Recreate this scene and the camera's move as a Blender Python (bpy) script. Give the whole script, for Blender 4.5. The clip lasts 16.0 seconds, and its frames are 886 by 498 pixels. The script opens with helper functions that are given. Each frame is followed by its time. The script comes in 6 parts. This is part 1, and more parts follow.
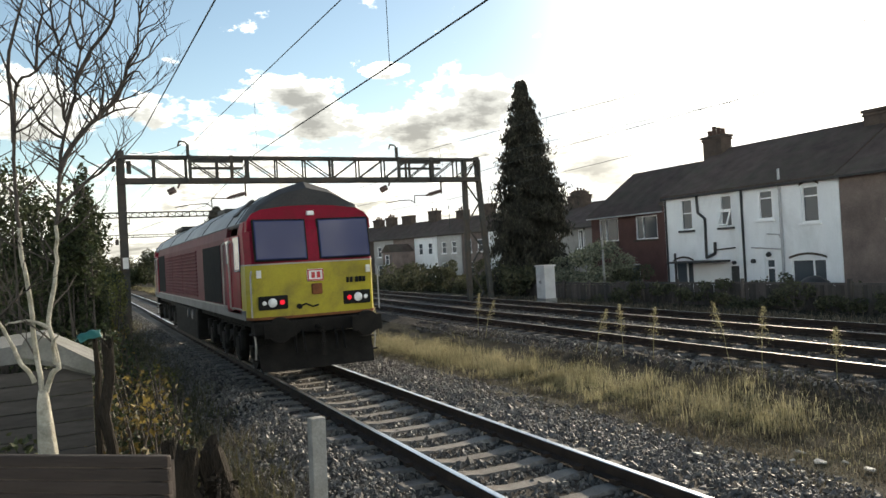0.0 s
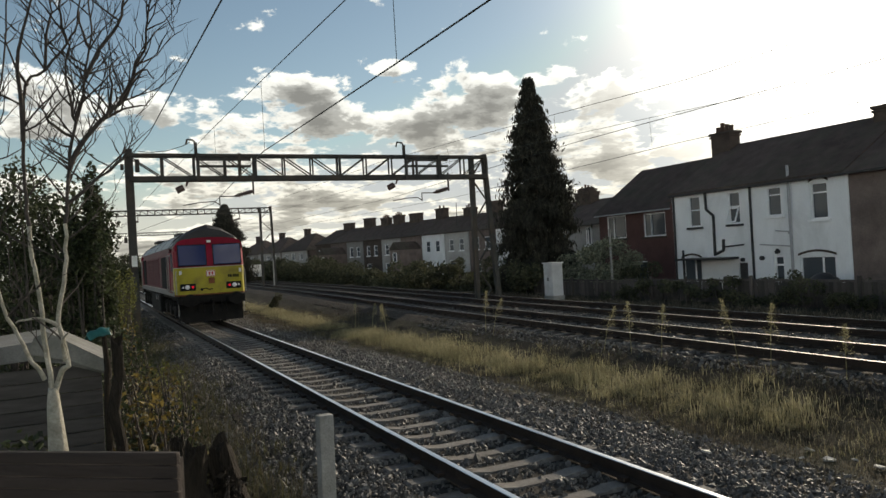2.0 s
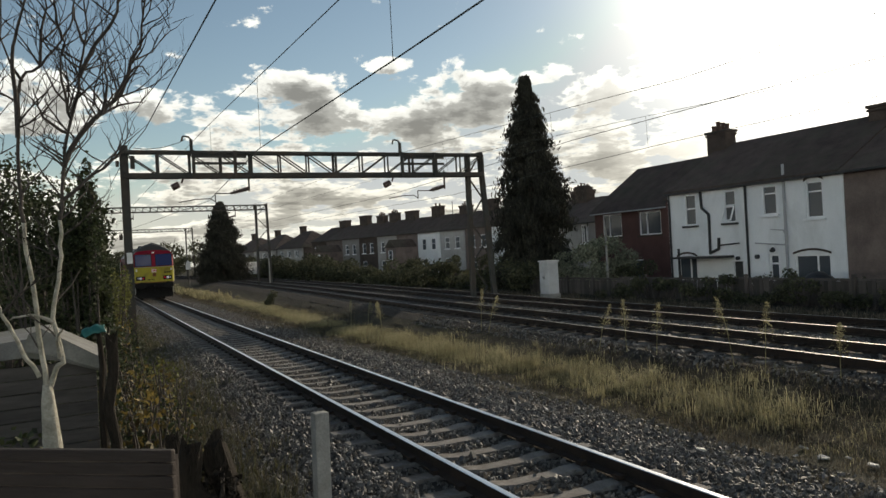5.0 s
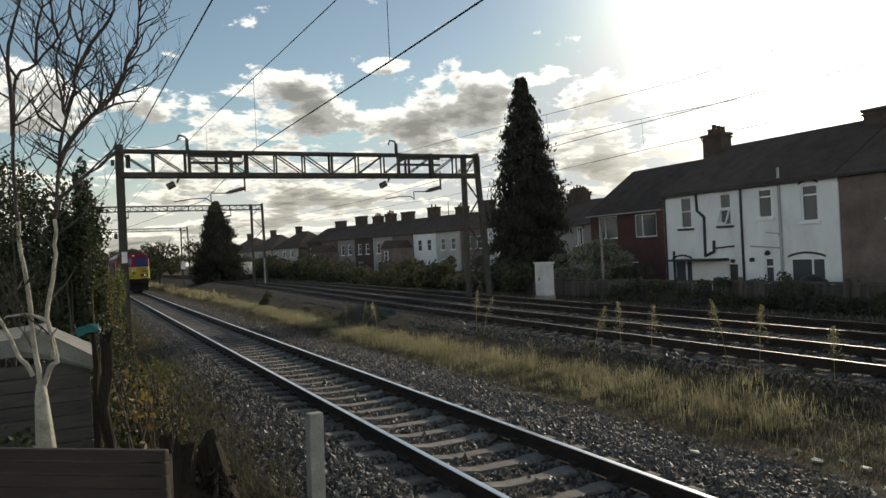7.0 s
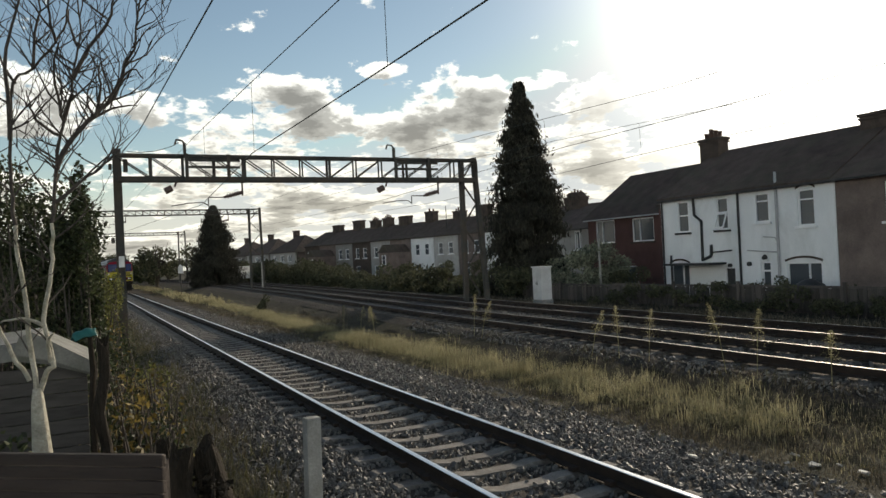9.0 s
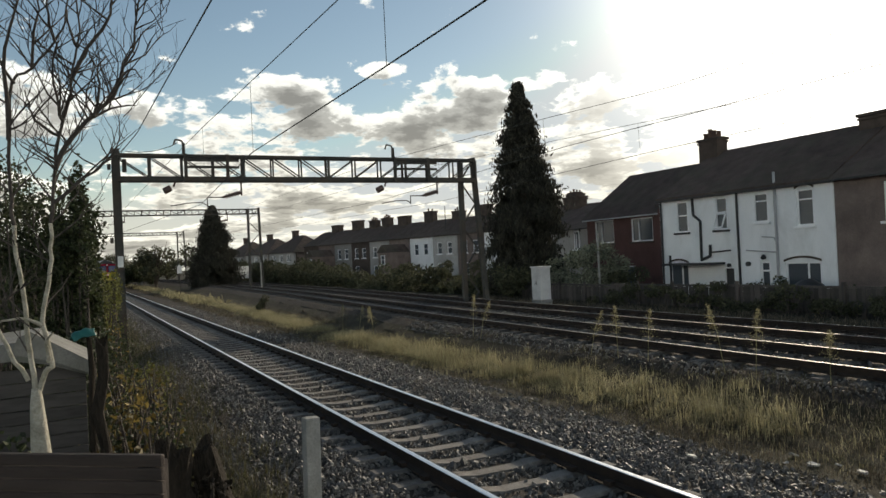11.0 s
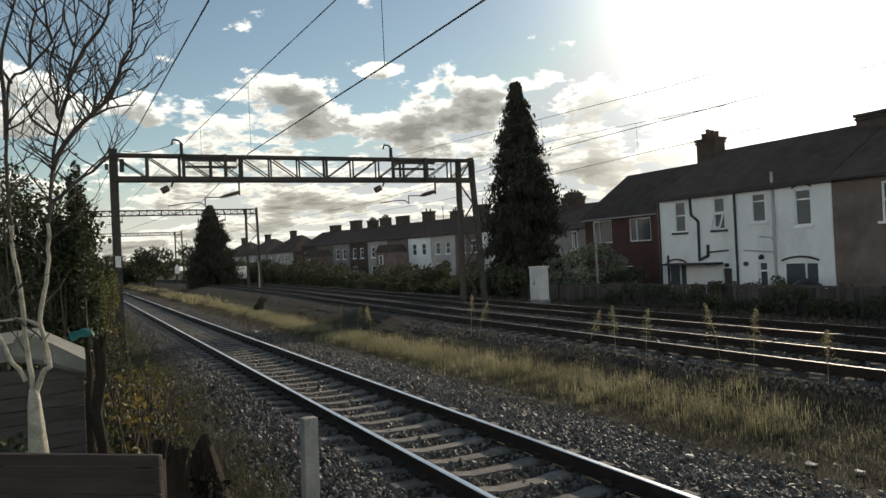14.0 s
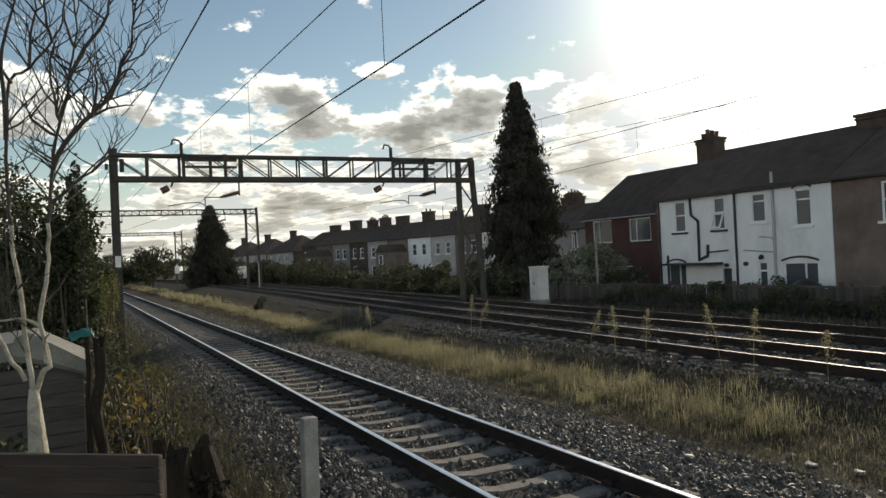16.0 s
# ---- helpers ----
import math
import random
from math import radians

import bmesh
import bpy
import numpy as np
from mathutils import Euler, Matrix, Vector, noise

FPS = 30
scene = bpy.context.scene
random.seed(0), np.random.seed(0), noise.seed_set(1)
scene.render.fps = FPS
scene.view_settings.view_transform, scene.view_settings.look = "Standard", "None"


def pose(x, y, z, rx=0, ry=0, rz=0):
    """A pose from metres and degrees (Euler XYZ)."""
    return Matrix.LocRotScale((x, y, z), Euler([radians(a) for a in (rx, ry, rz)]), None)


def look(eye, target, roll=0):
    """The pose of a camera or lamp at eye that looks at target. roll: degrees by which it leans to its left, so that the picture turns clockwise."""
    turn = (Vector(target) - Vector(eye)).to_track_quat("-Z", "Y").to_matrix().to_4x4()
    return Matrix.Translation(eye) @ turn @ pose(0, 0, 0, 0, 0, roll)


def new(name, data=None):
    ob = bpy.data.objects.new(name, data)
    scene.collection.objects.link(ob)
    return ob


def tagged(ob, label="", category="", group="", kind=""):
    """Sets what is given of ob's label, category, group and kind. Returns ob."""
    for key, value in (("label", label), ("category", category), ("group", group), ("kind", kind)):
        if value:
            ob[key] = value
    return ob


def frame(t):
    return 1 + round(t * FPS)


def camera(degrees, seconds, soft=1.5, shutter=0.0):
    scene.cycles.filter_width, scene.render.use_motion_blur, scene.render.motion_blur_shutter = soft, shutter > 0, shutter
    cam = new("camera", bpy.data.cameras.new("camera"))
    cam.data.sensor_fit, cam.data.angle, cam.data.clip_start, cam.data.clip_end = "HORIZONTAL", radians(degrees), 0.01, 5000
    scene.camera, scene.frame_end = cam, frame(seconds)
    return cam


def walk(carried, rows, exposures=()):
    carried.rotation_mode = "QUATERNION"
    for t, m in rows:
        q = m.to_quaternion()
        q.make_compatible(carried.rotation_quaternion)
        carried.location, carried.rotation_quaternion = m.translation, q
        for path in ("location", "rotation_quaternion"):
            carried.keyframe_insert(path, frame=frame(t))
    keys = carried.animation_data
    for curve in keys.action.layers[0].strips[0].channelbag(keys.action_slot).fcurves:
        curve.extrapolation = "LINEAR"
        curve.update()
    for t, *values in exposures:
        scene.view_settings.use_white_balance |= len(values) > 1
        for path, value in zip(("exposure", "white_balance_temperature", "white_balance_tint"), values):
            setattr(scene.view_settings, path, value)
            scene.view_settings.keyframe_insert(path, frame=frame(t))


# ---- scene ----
LENS, EYE = 61.2, (0.0, 0.0, 2.285)
cam = camera(LENS, 16.0, soft=1.5)


def aim(yaw, pitch, roll):
    """Camera pose: yaw from the track's line towards the right, pitch up, roll, in degrees."""
    a, b = radians(yaw), radians(pitch)
    way = Vector((math.sin(a) * math.cos(b), math.cos(a) * math.cos(b), math.sin(b)))
    return look(EYE, Vector(EYE) + way, roll)


TURNS = [
    (0, 25.792, 0.567, -3.139),
    (0.5, 25.629, 0.534, -3.188),
    (1, 25.476, 0.488, -3.202),
    (1.5, 25.388, 0.448, -3.193),
    (2, 25.213, 0.403, -3.225),
    (2.5, 24.975, 0.346, -3.240),
    (3, 25.010, 0.277, -3.248),
    (3.5, 25.178, 0.252, -3.262),
    (4, 25.334, 0.222, -3.272),
    (6.5, 25.795, 0.251, -2.771),
    (7, 25.855, 0.287, -2.730),
    (7.5, 25.926, 0.478, -2.730),
    (8, 25.990, 0.604, -2.729),
    (8.5, 25.998, 0.604, -2.729),
    (9, 26.051, 0.600, -2.733),
    (11.5, 26.165, 0.593, -2.739),
    (12, 26.218, 0.590, -2.742),
    (12.5, 26.223, 0.590, -2.742),
    (13, 26.226, 0.590, -2.742),
    (13.5, 26.235, 0.590, -2.745),
    (14, 26.272, 0.588, -2.749),
    (14.5, 26.280, 0.587, -2.745),
    (15, 26.280, 0.587, -2.745),
    (15.5, 26.280, 0.587, -2.745),
    (16, 26.280, 0.587, -2.745),
]
EXPOSURES = [(t, e, 7150.0, 11.5) for t, e in ((0.0, 0.97), (0.4, 0.68), (0.8, 0.38), (1.5, 0.17), (2.5, 0.06), (4.0, 0.06), (7.0, 0.13), (9.0, 0.26), (11.5, 0.15), (14.0, 0.16), (16.0, 0.22))]
walk(cam, [(t, aim(a, b, c)) for t, a, b, c in TURNS], EXPOSURES)

# ---- light ----
SUN_TURN, SUN_UP = 57.0, 19.5
sun_way = Vector((math.sin(radians(SUN_TURN)) * math.cos(radians(SUN_UP)),
                  math.cos(radians(SUN_TURN)) * math.cos(radians(SUN_UP)), math.sin(radians(SUN_UP))))
sun = new("sun", bpy.data.lights.new("sun", "SUN"))
sun.data.energy, sun.data.angle, sun.data.color = 3.5, radians(0.6), (1.0, 0.9, 0.74)
sun.matrix_world = look(sun_way * 100, (0, 0, 0))


class Graph:
    """Short hand for building node trees."""

    def __init__(self, tree):
        self.tree = tree
        tree.nodes.clear()

    def add(self, kind, links=None):
        node = self.tree.nodes.new(kind)
        for key, value in (links or {}).items():
            if isinstance(value, bpy.types.NodeSocket):
                self.tree.links.new(value, node.inputs[key])
            else:
                node.inputs[key].default_value = value
        return node

    def math(self, op, a, b=0.0, clamp=False):
        node = self.add("ShaderNodeMath", {0: a, 1: b})
        node.operation, node.use_clamp = op, clamp
        return node.outputs[0]

    def ramp(self, fac, stops, smooth=False):
        node = self.add("ShaderNodeValToRGB", {0: fac})
        if smooth:
            node.color_ramp.interpolation = "EASE"
        els = node.color_ramp.elements
        while len(els) < len(stops):
            els.new(0.5)
        for el, (p, v) in zip(els, stops):
            el.position = p
            el.color = (v, v, v, 1) if isinstance(v, (int, float)) else (*v, 1)
        return node.outputs[0]

    def mix(self, fac, a, b, blend="MIX"):
        node = self.add("ShaderNodeMix")
        node.data_type, node.blend_type = "RGBA", blend
        for i, v in ((0, fac), (6, a), (7, b)):
            if isinstance(v, bpy.types.NodeSocket):
                self.tree.links.new(v, node.inputs[i])
            else:
                node.inputs[i].default_value = v if i == 0 or len(v) == 4 else (*v, 1)
        return node.outputs[2]

    def noise(self, vec, scale, detail=4.0, rough=0.55, distort=0.0):
        links = {"Scale": scale, "Detail": detail, "Roughness": rough, "Distortion": distort}
        if vec is not None:
            links["Vector"] = vec
        return self.add("ShaderNodeTexNoise", links).outputs["Fac"]


def make_sky():
    world = bpy.data.worlds.new("sky")
    scene.world = world
    world.use_nodes = True
    g = Graph(world.node_tree)
    way = g.add("ShaderNodeTexCoord").outputs["Generated"]
    air = g.add("ShaderNodeTexSky")
    air.sky_type, air.sun_disc, air.sun_elevation, air.sun_rotation = "NISHITA", False, radians(SUN_UP), radians(SUN_TURN)
    air.air_density, air.dust_density, air.ozone_density = 1.0, 0.25, 1.2
    sky = air.outputs[0]
    blue = g.mix(1.0, sky, (SKY_K * 0.98, SKY_K * 1.03, SKY_K), "MULTIPLY")
    sep = g.add("ShaderNodeSeparateXYZ", {0: way})
    az = g.math("ARCTAN2", sep.outputs[0], sep.outputs[1])
    el = g.math("ARCSINE", sep.outputs[2])
    blue = g.mix(1.0, blue, (0.50, 0.58, 0.64), "DARKEN")
    # pale milky air over the horizon
    blue = g.mix(g.ramp(el, [(0.0, 0.85), (0.14, 0.0)], True), blue, (0.66, 0.68, 0.66))
    # top of the low cloud bank, in radians of height, along the view from the track's line to the sun
    along = g.math("DIVIDE", g.math("ADD", az, 0.17), 1.22, True)
    top = g.ramp(along, [(0.0, 0.12), (0.18, 0.130), (0.29, 0.160), (0.42, 0.172), (0.53, 0.182), (0.60, 0.205), (0.64, 0.235), (0.70, 0.30), (1.0, 0.62)], True)
    stretch = g.math("MULTIPLY", g.math("LOGARITHM", g.math("ADD", g.math("MAXIMUM", el, -0.02), 0.07), math.e), 0.55)

    def density(rise):
        e = g.math("ADD", el, rise)
        vec = g.add("ShaderNodeCombineXYZ", {0: az, 1: g.math("ADD", stretch, rise * 1.8), 2: CLOUD_SEED}).outputs[0]
        heap = g.noise(vec, 11.0, 9.0, 0.58, 0.2)
        small = g.noise(vec, 34.0, 6.0, 0.6, 0.2)
        fluff = g.math("ADD", g.math("ADD", 0.5, g.math("MULTIPLY", g.math("SUBTRACT", heap, 0.5), 1.45)), g.math("MULTIPLY", g.math("SUBTRACT", small, 0.5), 0.5))
        cover = g.math("MINIMUM", g.math("MULTIPLY", g.math("SUBTRACT", top, e), 5.0), 0.22)
        for ca, ce, ra, re_ in CUMULUS:
            u = g.math("MULTIPLY", g.math("SUBTRACT", az, ca), 1.0 / ra)
            v = g.math("MULTIPLY", g.math("SUBTRACT", e, ce), 1.0 / re_)
            blob = g.math("SUBTRACT", 1.0, g.math("ADD", g.math("MULTIPLY", u, u), g.math("MULTIPLY", v, v)))
            cover = g.math("MAXIMUM", cover, g.math("MULTIPLY", blob, 0.62))
        cover = g.math("MINIMUM", g.math("MAXIMUM", cover, -0.62), 0.62)
        return g.math("ADD", fluff, g.math("MULTIPLY", cover, 0.30))

    here, above = density(0.0), density(0.016)
    mask = g.ramp(here, [(0.49, 0.0), (0.60, 1.0)], True)
    thick = g.math("ADD", g.math("MULTIPLY", here, 0.4), g.math("MULTIPLY", above, 0.6))
    body = g.ramp(thick, [(0.50, 1.08), (0.58, 0.92), (0.68, 0.46), (0.82, 0.27)], True)
    dot = g.add("ShaderNodeVectorMath", {0: way, 1: tuple(sun_way)})
    dot.operation = "DOT_PRODUCT"
    near = g.math("MAXIMUM", dot.outputs["Value"], 0.0)
    away = g.math("MAXIMUM", g.math("SUBTRACT", 0.35, dot.outputs["Value"]), 0.0)
    body = g.mix(g.ramp(near, [(0.90, 0.0), (0.98, 0.7)], True), body, (1.0, 1.0, 1.0))
    wide = g.math("MULTIPLY", g.math("POWER", near, 48.0), 2.6)
    tight = g.math("MULTIPLY", g.math("POWER", near, 85.0), 3.4)
    glow = g.math("ADD", wide, tight)
    # clouds are silvered towards the sun and fully lit on the far side of the sky
    lit = g.math("MULTIPLY", body, g.math("ADD", g.math("ADD", g.math("MULTIPLY", glow, 0.25), 1.0), g.math("MULTIPLY", away, 2.5)))
    warm = g.mix(g.math("MAXIMUM", g.ramp(el, [(0.0, 0.0), (0.2, 1.0)]), g.math("SUBTRACT", 0.45, g.math("POWER", near, 8.0))), (0.97, 0.97, 0.86), (0.93, 0.99, 0.985))
    cloud = g.mix(1.0, warm, g.add("ShaderNodeCombineColor", {0: lit, 1: lit, 2: lit}).outputs[0], "MULTIPLY")
    both = g.mix(mask, blue, cloud)
    veil = g.mix(1.0, (1.0, 0.96, 0.88), g.add("ShaderNodeCombineColor", {0: glow, 1: glow, 2: glow}).outputs[0], "MULTIPLY")
    total = g.mix(1.0, both, veil, "ADD")
    back = g.add("ShaderNodeBackground", {0: total, 1: 1.0})
    g.add("ShaderNodeOutputWorld", {0: back.outputs[0]})


SKY_K, CLOUD_SEED = 0.088, 2.3
# azimuth, height, half width and half height of single clouds, in radians
CUMULUS = [(0.256, 0.222, 0.072, 0.036), (0.306, 0.187, 0.105, 0.031), (0.448, 0.182, 0.110, 0.032), (0.518, 0.216, 0.045, 0.022), (0.175, 0.164, 0.058, 0.028), (0.076, 0.201, 0.046, 0.024),
           (-0.035, 0.203, 0.070, 0.037), (0.387, 0.247, 0.032, 0.010), (0.593, 0.224, 0.045, 0.019), (0.635, 0.186, 0.032, 0.013), (0.767, 0.181, 0.027, 0.011)]
make_sky()

# ---- materials ----


def material(name, low, high, rough=0.85, metal=0.0, scale=6.0, fine=60.0, bump=0.3, bump_scale=None, vary=0.0, spec=0.4, coords="Object",
             stain=None, stain_amount=0.5, stain_scale=1.3, island=0.0, stretch=None, trans=0.0):
    """Two-scale procedural surface: low and high colours, mixed by coarse and fine noise, with stains, bump and per-piece change."""
    m = bpy.data.materials.new(name)
    m.use_nodes = True
    g = Graph(m.node_tree)
    vec = g.add("ShaderNodeTexCoord").outputs[coords]
    if stretch:
        vec = g.add("ShaderNodeMapping", {"Vector": vec, "Scale": stretch}).outputs[0]
    coarse = g.noise(vec, scale, 3.0)
    grain = g.noise(vec, fine, 3.0, 0.65)
    fac = g.math("ADD", g.math("MULTIPLY", coarse, 0.55), g.math("MULTIPLY", grain, 0.45))
    colour = g.mix(g.ramp(fac, [(0.34, 0.0), (0.66, 1.0)]), low, high)
    if stain:
        spots = g.ramp(g.noise(vec, stain_scale, 5.0, 0.65, 0.4), [(0.45, 0.0), (0.68, stain_amount)])
        colour = g.mix(spots, colour, stain)
    if vary or island:
        if vary:
            rand = g.add("ShaderNodeObjectInfo").outputs["Random"]
        else:
            rand = g.add("ShaderNodeNewGeometry").outputs["Random Per Island"]
        amount = vary or island
        k = g.math("ADD", g.math("MULTIPLY", rand, 2 * amount), 1.0 - amount)
        colour = g.mix(1.0, colour, g.add("ShaderNodeCombineColor", {0: k, 1: k, 2: k}).outputs[0], "MULTIPLY")
    shader = g.add("ShaderNodeBsdfPrincipled", {"Base Color": colour, "Metallic": metal, "Specular IOR Level": spec,
                                                "Roughness": g.math("ADD", rough - 0.08, g.math("MULTIPLY", grain, 0.16))})
    if bump:
        rise = g.noise(vec, bump_scale or fine, 4.0, 0.6)
        b = g.add("ShaderNodeBump", {"Height": rise, "Strength": bump, "Distance": 0.02})
        g.tree.links.new(b.outputs[0], shader.inputs["Normal"])
    out = shader.outputs[0]
    if trans:
        t = g.add("ShaderNodeBsdfTranslucent", {0: colour})
        out = g.add("ShaderNodeMixShader", {0: trans, 1: out, 2: t.outputs[0]}).outputs[0]
    g.add("ShaderNodeOutputMaterial", {0: out})
    return m


def glow_material(name, colour, strength):
    m = bpy.data.materials.new(name)
    m.use_nodes = True
    g = Graph(m.node_tree)
    e = g.add("ShaderNodeEmission", {0: (*colour, 1), 1: strength})
    g.add("ShaderNodeOutputMaterial", {0: e.outputs[0]})
    return m


def glass_material(name, tint, rough=0.03, spec=0.5):
    m = bpy.data.materials.new(name)
    m.use_nodes = True
    g = Graph(m.node_tree)
    vec = g.add("ShaderNodeTexCoord").outputs["Object"]
    dust = g.ramp(g.noise(vec, 3.0, 5.0), [(0.4, 0.0), (0.75, 0.12)])
    s = g.add("ShaderNodeBsdfPrincipled", {"Base Color": (*tint, 1), "Roughness": g.math("ADD", dust, rough), "Metallic": 0.0, "Specular IOR Level": spec})
    g.add("ShaderNodeOutputMaterial", {0: s.outputs[0]})
    return m


